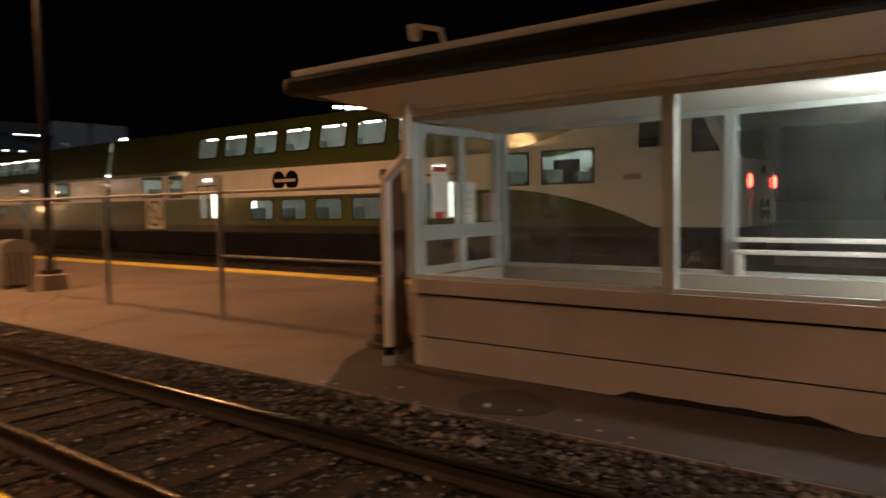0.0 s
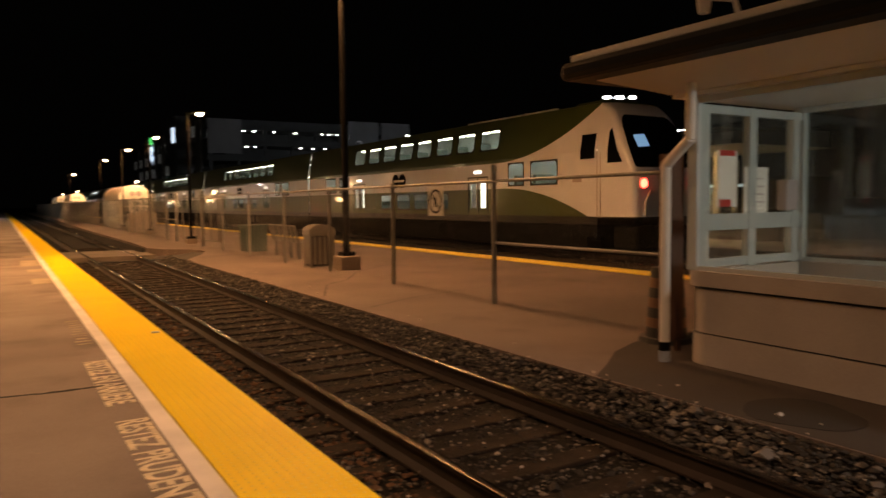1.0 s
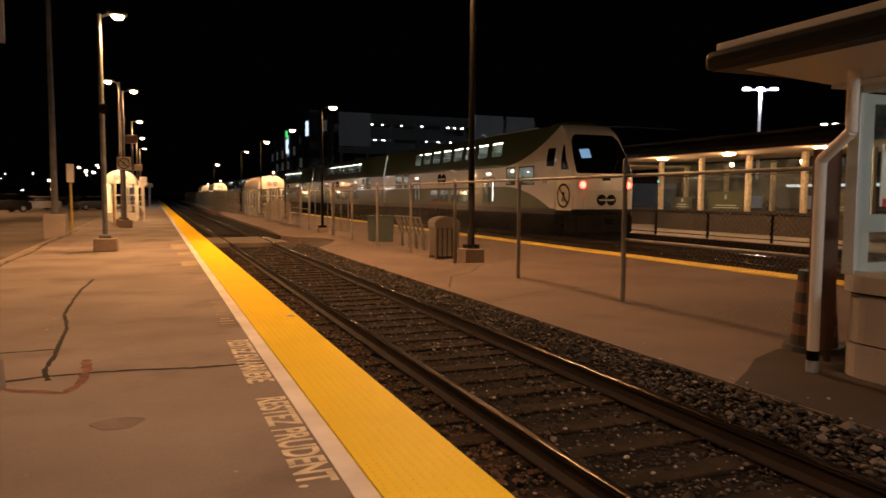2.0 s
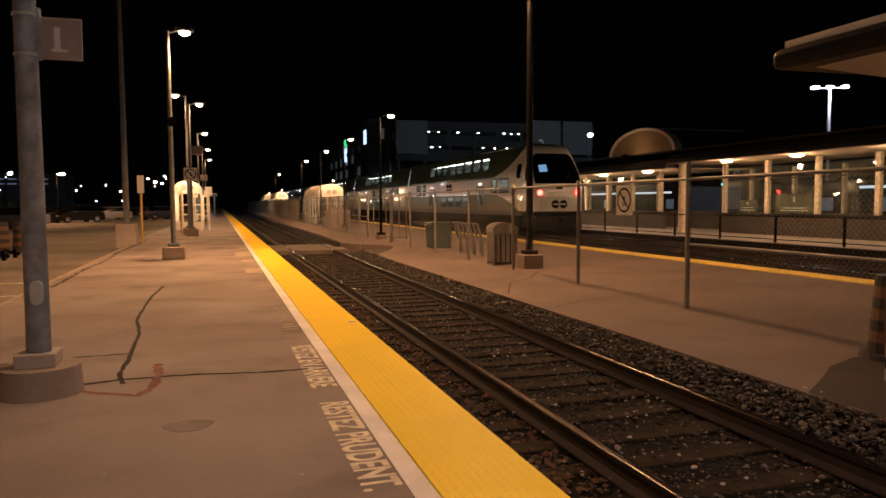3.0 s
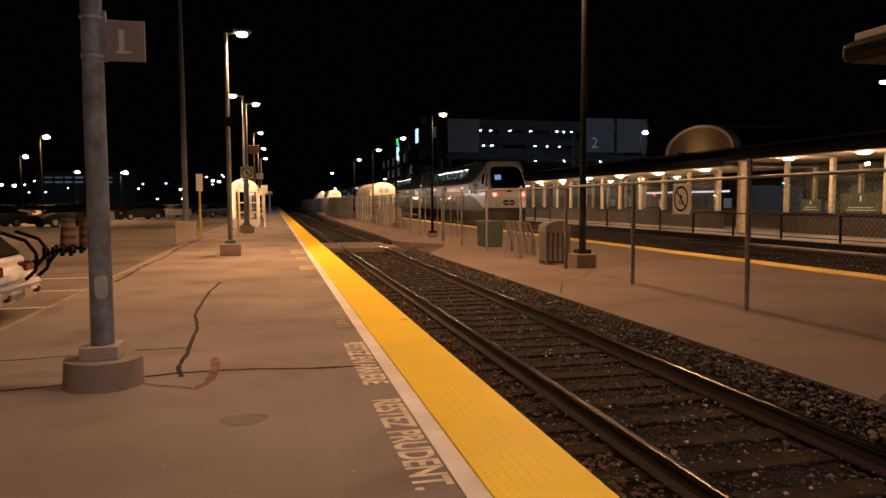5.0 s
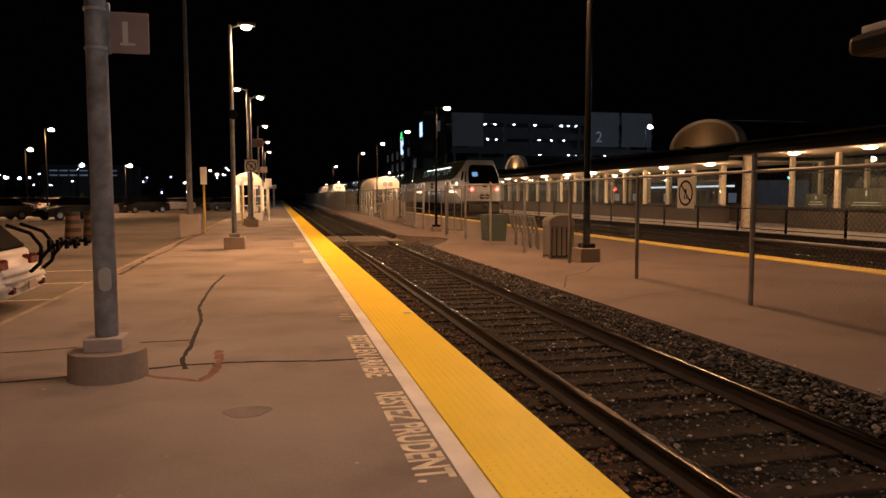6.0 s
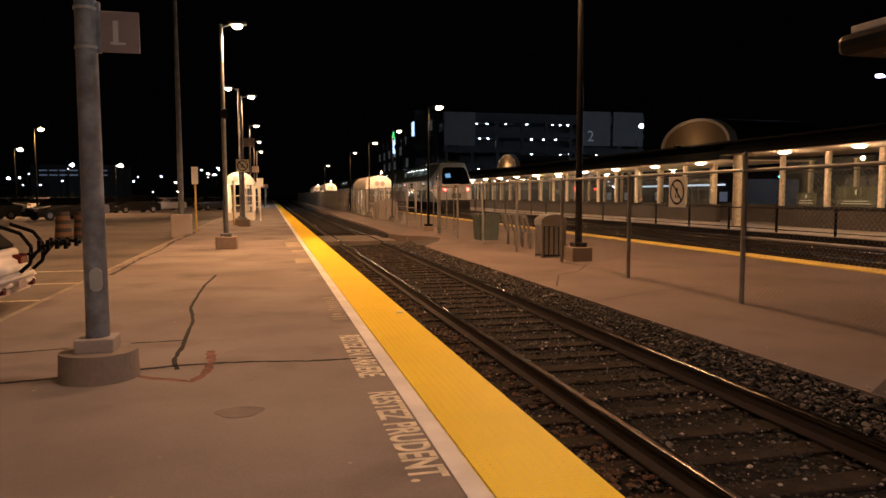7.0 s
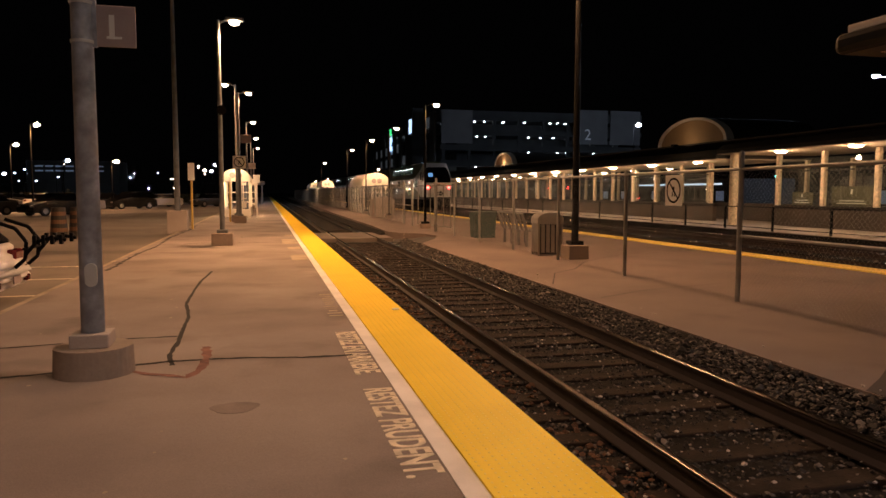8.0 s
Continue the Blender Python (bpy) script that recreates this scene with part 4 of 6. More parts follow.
notice(3.72, 4.59, 1.79, 0.3, 0.56, "white notice with red bars taped to the glass", red=True)
notice(4.19, 4.59, 1.66, 0.38, 0.5, "pale paper notice taped to the glass")
b = thing("fire_phone_box", 4.6, 4.56, 1.62, "dark wall box on the shelter's end frame", "wall box")
part("case", box(B(), -0.1, -0.12, -0.16, 0.1, 0.0, 0.16, 0.01), SIGN_GREY, b)
r = thing("grab_rail", 4.88, 0, 0, "white rail along the inner side of the shelter", "rail")
for z in (1.12, 1.24):
    part("bar", box(B(), -0.03, -8.5, z, 0.03, 1.84, z + 0.045, 0.005), WHITE_PAINT, r)
for y in (1.78, -0.9, -3.6):
    part("bracket", box(B(), -0.03, y - 0.03, 0.905, 0.03, y + 0.03, 1.12), WHITE_PAINT, r)
bb = thing("shelter_bench", 4.6, 0, 0.003, "pale bench along the shelter's inner wall", "bench")
part("seat", box(B(), -0.2, -8, 0.42, 0.2, 1.7, 0.46, 0.01), ALU, bb)
for y in (-7, -4, -1.2, 1.4):
    part("bracket", box(B(), -0.15, y - 0.02, 0.0, 0.15, y + 0.02, 0.42), ALU, bb)
for y in (0.3, -3.0, -6.2):
    t = thing("ceiling_light", 4.1, y, 2.5, "small bright lamp under the shelter ceiling", "ceiling light", "shelter lights")
    part("housing", box(B(), -0.09, -0.17, 0.03, 0.09, 0.17, 0.062, 0.008), WHITE_PAINT, t)
    part("tube", box(B(), -0.06, -0.13, 0.0, 0.06, 0.13, 0.03, 0.01), FLUO, t, "glowing tube")
c = thing("security_camera", 3.0, 4.3, 3.048, "small security camera on a bent arm on the shelter roof", "security camera")
arm = B()
rod(arm, (0.12, -0.3, 0.0), (0.1, -0.22, 0.3), 0.025, n=8)
rod(arm, (0.1, -0.22, 0.29), (-0.02, 0.0, 0.34), 0.025, n=8)
part("arm", arm, WHITE_PAINT, c)
part("dome", rod(B(), (-0.02, 0.0, 0.2), (-0.02, 0.0, 0.34), 0.05, 0.07, 14), WHITE_PAINT, c)
for y in (0.3, -3.0, -6.2):
    lamp("shelter_light", "POINT", 4.1, y, 2.22, 72, (0.95, 1.0, 0.97), 0.07)

# ---- arched platform shelters ----
def arch_shelter(x0, x1, y0, y1, wall, top, label, watts, glass_front=True):
    s = thing("arched_shelter", (x0 + x1) / 2, y0, 0, label, "shelter", "arched shelters")
    w, d = (x1 - x0) / 2, y1 - y0
    arc = [(w * math.cos(radians(a)), wall + (top - wall) * math.sin(radians(a))) for a in range(0, 181, 12)]
    part("gable", prism(B(), [(w, wall - 0.08), *arc, (-w, wall - 0.08)], 0.0, 0.06), SHEL_LIT, s, "white arched gable")
    for yy in (0.06,):
        shell = [(a * 1.04, b + 0.03) for a, b in arc] + [(a * 0.98, b - 0.02) for a, b in arc[::-1]]
        part("vault", prism(B(), shell, yy, d), SHEL_LIT, s)
    for dx in (-w + 0.05, -w * 0.35, w * 0.35, w - 0.05):
        part("front_post", box(B(), dx - 0.05, 0.0, 0, dx + 0.05, 0.08, wall - 0.08), SHEL_LIT, s)
    for zz in (0.0, 0.9, 1.5):
        part("front_rail", box(B(), -w + 0.1, 0.01, zz, w - 0.1, 0.07, zz + (0.5 if zz == 0 else 0.08)), SHEL_LIT, s)
    for side in (-w + 0.03, w - 0.03):
        part("side_base", box(B(), side - 0.03, 0.08, 0, side + 0.03, d, 0.55), SHEL_LIT, s)
        part("side_head", box(B(), side - 0.03, 0.08, wall - 0.14, side + 0.03, d, wall), SHEL_LIT, s)
        for k in range(6):
            yy = 0.1 + (d - 0.2) * k / 5
            part("side_post", box(B(), side - 0.035, yy - 0.04, 0.55, side + 0.035, yy + 0.04, wall - 0.14), SHEL_LIT, s)
    for k in (-1, 1):
        part("badge", rod(B(), (k * 0.2, -0.02, wall + 0.3), (k * 0.2, 0.0, wall + 0.3), 0.18, n=20), SIGN_GREY, s, "dark round badge")
    lit = part("lamp", box(B(), -0.08, 0.4, wall + 0.05, 0.08, d - 0.4, wall + 0.1), SHELTER_GLOW, s, "glowing strip lamp")
    lamp("shelter_lamp", "POINT", (x0 + x1) / 2, y0 + 1.5, wall - 0.1, watts, WARM, 0.3)
    # arm, bulb and light are added to brighten the gable's front
    part("fill_bulb_arm", rod(B(), (0, 0, top - 0.12), (0, -0.75, top + 0.25), 0.025, n=8), GALV, s)
    part("gable_fill_bulb", bowl(0, -0.78, top + 0.22, 0.07, 0.07, 0.05), LAMP_WARM, s, "small fill lamp added over the gable")
    lamp("shelter_front_fill", "POINT", (x0 + x1) / 2, y0 - 0.8, top + 0.06, watts * 0.3, WARM, 0.1)
    return s


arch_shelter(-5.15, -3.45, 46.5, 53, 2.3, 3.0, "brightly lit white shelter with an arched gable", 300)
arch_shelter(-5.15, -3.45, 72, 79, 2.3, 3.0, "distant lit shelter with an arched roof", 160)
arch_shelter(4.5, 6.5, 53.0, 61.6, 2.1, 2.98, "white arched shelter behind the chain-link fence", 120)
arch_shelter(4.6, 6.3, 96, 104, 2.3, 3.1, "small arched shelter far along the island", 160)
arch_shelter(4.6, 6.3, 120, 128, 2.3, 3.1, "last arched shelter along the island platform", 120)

# ---- posts and signs of the near platform ----
def tall_mast():
    m = thing("light_mast", -6.05, 31.3, ZL, "tall bare steel mast on a concrete block", "mast")
    part("base", box(B(), -0.38, -0.38, 0, 0.38, 0.38, 0.95, 0.03), CONCRETE, m, "pale concrete block")
    part("pole", rod(B(), (0, 0, 0.95), (0, 0, 13), 0.12, 0.05, 16), POLE_DARK, m)


def post_sign(x, y, h, label, mat, plate=(0.2, 0.55), z=0.0):
    s = thing("sign_post", x, y, z, label, "sign post", "sign posts")
    part("post", rod(B(), (0, 0, 0), (0, 0, h), 0.045, n=12), mat, s)
    part("plate", box(B(), -plate[0] / 2, -0.065, h - plate[1], plate[0] / 2, -0.047, h + 0.02, 0.004), SIGN_WHITE, s)
    return s


tall_mast()
post_sign(-5.55, 32.0, 2.75, "yellow post with a narrow white sign", YELLOW_POST, (0.26, 0.7))
post_sign(-4.75, 39.0, 2.2, "pale yellow post beside the arched shelter", YELLOW_POST, (0.12, 0.2))
post_sign(-4.35, 39.3, 2.3, "pale yellow post beside the lamp post", YELLOW_POST, (0.12, 0.2))
post_sign(-3.05, 46.0, 2.6, "white post with a sign on the platform", WHITE_PAINT, (0.4, 0.5))
no_entry_sign("warning_sign", -3.78, 37.45, 3.05, 0.62, 0.62, "white prohibition sign on a lamp post")
for y, z in ((37.5, 4.0), (53, 3.2)):
    q = thing("number_sign", -3.38, y, z, "small grey number sign on a lamp post", "sign")
    part("plate", box(B(), -0.3, -0.01, 0, 0.2, 0.01, 0.42, 0.004), SIGN_GREY, q)
ring = thing("loudspeaker", -3.72, 21.95, 3.9, "small round loudspeaker on the lamp post", "loudspeaker")
part("horn", rod(B(), (0, -0.2, 0), (0, 0.1, 0), 0.14, 0.1, 18), BLACK_METAL, ring)
platform_end = thing("platform_canopy", -4.2, 95, 0, "low roofed structure at the far end of the platform", "canopy")
part("roof", box(B(), -1.6, 0, 2.7, 1.6, 24, 2.95, 0.03), CANOPY, platform_end)
for y in (1, 8, 16, 23):
    part("post", box(B(), -1.3, y, 0, -1.15, y + 0.15, 2.7), GALV, platform_end)
    part("post", box(B(), 1.15, y, 0, 1.3, y + 0.15, 2.7), GALV, platform_end)
    part("lamp", box(B(), -0.2, y + 2, 2.62, 0.2, y + 2.6, 2.7), LAMP_COOL, platform_end, "cool glowing lamp")

# ---- far platform ----
bm = B()
box(bm, 17.2, -30, -0.41, 60, 200, 0.0)
setting("far_platform", bm, ASPHALT_PLAT, "far platform in warm light", "platform")


# thin near-black sheet over the platform's face
setting("far_platform_edge", box(B(), 17.18, -30, -0.41, 17.198, 200, -0.025), NEAR_BLACK, "near-black sheet over the far platform's edge", "platform edge")


def far_fence():
    f = thing("black_railing", 17.4, 0, 0, "black metal railing along the far platform", "railing")
    ys = [15.7 + 3.1 * i for i in range(40)]
    for y in ys:
        part("post", box(B(), -0.035, y - 0.035, 0, 0.035, y + 0.035, 0.95), BLACK_METAL, f)
    part("top_rail", box(B(), -0.03, ys[0], 0.951, 0.03, ys[-1], 1.0), BLACK_METAL, f)
    part("wire_panel", box(B(), -0.006, ys[0], 0.1, 0.006, ys[-1], 0.13), BLACK_METAL, f)


far_fence()


DOWNLIGHTS = [18.7, 23.15, 27.25, 33.5, 38.1, 42.95, 47.7] + [52.5 + 4.85 * k for k in range(14)]


def station_canopy():
    s = thing("station_canopy", 20.0, 0, 0, "long station canopy with pale columns and warm downlights", "station")
    for z, a, b in ((3.42, 15.5, 31.0), (3.2, 31.02, 150)):
        part("soffit", box(B(), -1.1, a, z, 4.4, b, z + 0.04), CANOPY, s, "pale canopy soffit")
        # edge above the soffit is coloured dark, as if no lamp reached it
        part("roof", prism(B(), [(-1.14, z + 0.041), (4.42, z + 0.041), (4.42, z + 0.58), (-0.7, z + 0.5), (-1.14, z + 0.2)], a, b), CANOPY_DARK, s, "roof edge coloured dark to look unlit")
    part("roof_cover", box(B(), -1.15, 15.45, 4.0, 4.5, 150, 4.08), CANOPY_DARK, s)
    for a, b in ((15.6, 30.1), (34.9, 150)):
        part("low_wall", box(B(), 1.45, a, 0.001, 1.7, b, 0.93, 0.01), LOW_WALL, s)
        part("wall_coping", box(B(), 1.42, a, 0.931, 1.73, b, 0.975, 0.008), CANOPY_DARK, s)
    part("back_wall", box(B(), 4.2, 15.6, 0, 4.4, 150, 0.98), LOW_WALL, s)
    ys = [18.3 + 2.9 * k for k in range(5)] + [35.3 + 2.9 * k for k in range(26)]
    for y in ys:
        top = 3.42 if y < 31 else 3.2
        part("column", box(B(), 1.48, y - 0.11, 0.976, 1.67, y + 0.11, top, 0.02), COLUMN, s)
        part("rear_column", box(B(), 3.95, y + 0.9, 0.98, 4.12, y + 1.07, 3.19), COLUMN, s)
    for y in ys:
        if y not in (ys[4], ys[-1]):
            g = part("pane", box(B(), 1.56, y + 0.12, 1.0, 1.57, y + 2.78, 3.15), GLASS, s)
            g.visible_shadow = False
            part("glazing_bar", box(B(), 1.55, y + 0.12, 2.55, 1.58, y + 2.78, 2.6), CANOPY_DARK, s)
    part("entrance_column", rod(B(), (-0.4, 30.6, 0), (-0.4, 30.6, 3.42), 0.2, n=18), COLUMN, s)
    for yy in DOWNLIGHTS:
        z = 3.4 if yy < 31 else 3.18
        part("downlight_rim", box(B(), -0.8, yy - 0.3, z - 0.012, -0.2, yy + 0.3, z + 0.02, 0.006), CANOPY, s)
        part("downlight", bowl(-0.5, yy, z - 0.02, 0.24, 0.26, 0.08), LAMP_WARM, s, "square warm downlight")


station_canopy()
for yy in DOWNLIGHTS[:9]:
    lamp("downlight_glow", "POINT", 19.5, yy, 3.17 if yy < 31 else 2.97, 105, WARM, 0.12)
for y, e in ((66, 26), (95, 24)):
    lamp("canopy_light", "AREA", 19.5, y, 3.1, 7 * e, WARM, (0.4, e))


def advert_board(y, w, h):
    a = thing("advert_board", 21.78, y, 0.0, "dark olive board with pale lines behind the station glazing", "notice board", "station boards")
    for k in (-1, 1):
        part("leg", box(B(), -0.03, k * (w / 2 - 0.12) - 0.03, 0, 0.03, k * (w / 2 - 0.12) + 0.03, 1.0), BLACK_METAL, a)
    board = part("board", box(B(), -0.03, -w / 2, 1.0, 0.03, w / 2, 1.0 + h, 0.01), OLIVE, a)
    for k in range(2):
        part("line", box(B(), -0.036, -w * (0.36 - 0.06 * k), 1.1 + 0.11 * k, -0.0305, w * (0.36 - 0.06 * k), 1.14 + 0.11 * k), PAPER, board, "pale line")
    part("mark", box(B(), -0.036, -0.05, 1.0 + h * 0.6, -0.0305, 0.05, 1.0 + h * 0.85), PAPER, board, "pale mark")


advert_board(25.6, 2.2, 0.85)
advert_board(28.5, 1.3, 0.6)
advert_board(19.8, 2.2, 0.85)


def barrel(y, w, h, z, label):
    a = thing("arched_entrance_roof", 19.2, y, z, label, "roof", "arched roofs")
    k = 24
    arc = [(w * math.cos(math.pi * i / k), h * math.sin(math.pi * i / k)) for i in range(k + 1)]
    inner = [(p * 0.93, q * 0.9) for p, q in arc]

    def carry(points, x0, x1):
        v = B()
        p = [v.verts.new((x0, a0, b0)) for a0, b0 in points]
        q = [v.verts.new((x1, a0, b0)) for a0, b0 in points]
        n = len(points)
        v.faces.new(p)
        v.faces.new(q[::-1])
        for i in range(n):
            v.faces.new((p[i], q[i], q[(i + 1) % n], p[(i + 1) % n]))
        bmesh.ops.recalc_face_normals(v, faces=v.faces)
        return v
    part("rim", carry(arc + inner[::-1], -0.22, 0.2), WHITE_PAINT, a, "pale curved rim")
    part("vault", carry([(p * 0.99, q * 0.99) for p, q in arc] + inner[::-1], 0.201, 5.2), CANOPY_DARK, a, "dark curved roof")
    part("gable", carry(inner, -0.12, 0.1), GABLE, a, "plain brown gable panel")


# added lamp case that carries a fill light for the gable
arch_fill = thing("arch_fill", 18.1, 33.5, 4.0, "small fill lamp added before the arched gable", "lamp")
part("case", box(B(), -0.12, -0.15, -0.1, 0.12, 0.15, 0.06, 0.02), BLACK_METAL, arch_fill)
part("stay", box(B(), 0.1, -0.03, -0.05, 0.95, 0.03, 0.0), BLACK_METAL, arch_fill)
barrel(33.5, 3.1, 1.36, 4.08, "large arched roof over the station entrance")
barrel(63.7, 2.7, 1.3, 3.98, "smaller looking arched roof farther along")
# same added fill for the farther gable
second_arch_fill = thing("arch_fill", 18.9, 63.7, 4.0, "small fill lamp added before the farther arched gable", "lamp")
part("case", box(B(), -0.12, -0.15, -0.1, 0.12, 0.15, 0.06, 0.02), BLACK_METAL, second_arch_fill)
part("stay", box(B(), 0.1, -0.03, -0.3, 0.16, 0.03, 0.0), BLACK_METAL, second_arch_fill)
lamp("arch_fill_light", "POINT", 18.8, 63.7, 4.2, 40, WARM, 0.2)
lamp("arch_fill_light", "POINT", 18.1, 33.5, 4.12, 22, WARM, 0.2)
setting("station_floor_beyond", box(B(), 24.6, -30, -0.4, 60, 200, 0.004), LOT, "dark forecourt behind the station", "forecourt")


def light_tower(x, y, h, label, watts):
    t = thing("light_tower", x, y, 0, label, "light tower", "light towers")
    part("pole", rod(B(), (0, 0, -0.4), (0, 0, h), 0.2, 0.14, 14), WHITE_PAINT, t)
    part("crossbar", rod(B(), (-1.5, 0.8, h), (1.5, -0.8, h), 0.06, n=8), GALV, t)
    for k in (-1, 0, 1):
        part("flood_lamp", box(B(), 1.5 * k - 0.32, -0.8 * k - 0.3, h - 0.05, 1.5 * k + 0.32, -0.8 * k + 0.3, h + 0.22, 0.05), LAMP_COOL, t, "cool white flood lamp")
    lamp("tower_light", "POINT", x, y, h - 0.6, watts, COOL, 0.5)


light_tower(69, 70, 15.2, "tall white light tower with three flood lamps", 17000)
light_tower(97, 82, 13.0, "distant white light tower", 12000)
# ---- parking garage ----
def garage():
    g = thing("parking_garage", 34, 150, 0, "dark multi-storey parking garage with lit decks", "parking garage")
    W, D = 47.5, 95.0
    part("core", box(B(), 6, 9, -0.4, W - 1, D - 6, 18.6), GARAGE, g)
    for k in range(5):
        z = 4.3 + 3.3 * k
        part("deck", box(B(), 0.4, 0.4, z - 0.3, W - 0.4, D, z), GARAGE, g)
        part("parapet", box(B(), 0, 0, z, W, 0.3, z + (1.7 if k == 4 else 0.95)), GARAGE, g)
        part("side_parapet", box(B(), 0, 0.31, z, 0.3, D, z + 0.95), GARAGE, g)
    for i in range(9):
        part("column", box(B(), 0.5 + 5.75 * i, 0.32, -0.4, 1.1 + 5.75 * i, 0.9, 19.0), GARAGE, g)
    for i in range(10):
        part("side_fin", box(B(), -0.5, 4 + 9.6 * i, 3.5, -0.01, 8.2 + 9.6 * i, 19.3), GARAGE_PANEL, g, "pale vertical facade panel")
    part("front_panel", box(B(), 0.2, -0.3, 12.1, 7.1, -0.02, 19.2), GARAGE_PANEL, g, "large pale facade panel")
    for x in (31.5, 39.6):
        part("front_panel", box(B(), x, -0.3, 12.4, x + 7.4, -0.02, 20.0), GARAGE_PANEL, g, "large pale facade panel")
    writing("digit", "2", 3.4, pose(33.2, -0.35, 13.4, 90, 0, 0), SIGN_WHITE, g)
    part("stair_tower", box(B(), -3.2, 14, -0.4, -0.6, 22, 21.0), GARAGE, g)
    part("lit_window", box(B(), -3.3, 15, 15.3, -3.22, 18, 18.6), BLUE_SIGN, g, "pale blue lit window")
    part("lit_window", box(B(), -0.62, 58, 13.6, -0.52, 60.5, 17.5), BLUE_SIGN, g, "pale blue lit window")
    part("green_sign", box(B(), -0.62, 58, 18.2, -0.52, 60.5, 20.0), GREEN_SIGN, g, "green lit sign")
    rnd = random.Random(17)
    for i in range(9):
        for z in (5.4, 9.0, 12.6, 16.2):
            if rnd.random() < 0.75:
                part("stair_window", box(B(), -0.3, 9.0 + 9.6 * i, z, -0.02, 12.6 + 9.6 * i, z + 2.3), FAINT_WINDOW, g, "dimly lit window")
    rnd = random.Random(3)
    for z in (17.2, 13.9, 10.6, 7.3):
        for x in (8.2, 10.4, 12.6, 16.0, 18.2, 20.4, 23.0, 25.5, 27.6, 29.5, 33.0, 36.2, 39.0, 43.0, 45.5):
            if rnd.random() < 0.62:
                cx = x + rnd.uniform(-1, 1)
                part("deck_lamp", box(B(), cx - 0.14, 2.4, z - 0.16, cx + 0.14, 2.8, z - 0.02), GARAGE_GLOW, g, "cool deck lamp")
    for z in (14, 10.5, 7, 4.2):
        for y in (12, 26, 40, 54, 70):
            if rnd.random() < 0.7:
                part("deck_lamp", box(B(), 1.8, y, z, 2.4, y + 0.7, z + 0.25), GARAGE_GLOW, g, "cool deck lamp")


garage()
for z in (17.6, 12.1):
    lamp("deck_light", "AREA", 55, 154, z, 60, COOL, (34, 2))


def lot_lamp(x, y, h, label, colour=LAMP_WARM, size=0.5):
    t = thing("car_park_lamp", x, y, -0.4, label, "street lamp", "car park lamps")
    part("pole", rod(B(), (0, 0, 0), (0, 0, h + 0.42), 0.09, 0.06, 10), BLACK_METAL, t)
    part("head", box(B(), 0.1, -size / 2, h + 0.4, 0.1 + 1.6 * size, size / 2, h + 0.5, 0.03), BLACK_METAL, t)
    part("lens", bowl(0.1 + size, 0, h + 0.36, size * 0.6, size * 0.4, size * 0.4), colour, t, "glowing lens")


lot_lamp(63.2, 120, 14.0, "white lamp beside the garage", LAMP_COOL, 0.8)
lamp("garage_lamp", "SPOT", 62, 120, 14.0, 2600, COOL, 0.4, spot=170)
lot_lamp(-22.4, 70, 7.45, "car park lamp with an orange head", size=0.45)
lot_lamp(-30.5, 91, 6.9, "bright orange car park lamp", size=0.5)
lot_lamp(-20.7, 95, 5.3, "bright orange car park lamp", size=0.5)
lot_lamp(-28.3, 104, 5.7, "pale car park lamp on a pole", LAMP_COOL, 0.5)
lot_lamp(-31, 122, 5.4, "far car park lamp", LAMP_COOL, 0.4)
lot_lamp(-46, 130, 4.6, "far car park lamp", LAMP_COOL, 0.5)
lot_lamp(-60, 180, 5.6, "far car park lamp", LAMP_COOL, 0.6)
lot_lamp(-12, 130, 5.2, "far car park lamp", LAMP_COOL, 0.4)
lot_lamp(-15.5, 160, 6.2, "far car park lamp", LAMP_WARM, 0.5)
# two posts added out of view, with fill light for the near cars
lot_lamp(-18, 38, 7.6, "unseen car park lamp added over the near rows")
lot_lamp(-15, 16, 7.6, "unseen car park lamp added over the near rows")
for x, y, z, watts in ((-17.5, 38, 7.3, 2400), (-21.9, 70, 7.1, 6800), (-30.0, 91, 6.6, 3000), (-20.2, 95, 5.0, 2200), (-14.5, 16, 7.3, 700)):
    lamp("car_park_light", "SPOT", x, y, z, watts, SODIUM, 0.3, spot=165)
fb = thing("office_building", -62, 205, -0.4, "far dark building with rows of lit windows", "building")
part("wall", box(B(), 0, 0, 0, 22, 12, 10), GARAGE, fb)
for z in (7.2, 8.4):
    for k in range(7):
        part("window", box(B(), 2 + 2.4 * k, -0.1, z, 3.9 + 2.4 * k, -0.02, z + 0.35), DIM_WINDOW, fb, "lit window")
# far street lamps beyond the car park and the station
rnd = random.Random(21)
for k in range(34):
    y = rnd.uniform(130, 260)
    x = -2.5 - y * rnd.uniform(0.05, 0.47)
    lot_lamp(x, y, rnd.uniform(2.5, 7.5), "far street lamp on a thin pole", LAMP_COOL if k % 3 else LAMP_WARM, rnd.uniform(0.18, 0.34))
treeline = B()
rnd = random.Random(8)
pts = [(-140, -0.4)] + [(-140 + 4 * i, 4.4 + 1.6 * noise.noise((i * 0.4, 0, 0)) + rnd.uniform(-0.4, 0.4)) for i in range(31)] + [(-18, -0.4)]
prism(treeline, pts, 290, 292)
tagged(part("backdrop", treeline, DARK), "dark distant treeline beyond the car park", "backdrop", kind="structure")

for y in (13.05, 15.45, 17.95):
    setting("parking_line", box(B(), -10.8, y - 0.05, ZL + 0.001, -6.2, y + 0.05, ZL + 0.006), WORN_WHITE, "worn white parking line on the asphalt", "parking line")


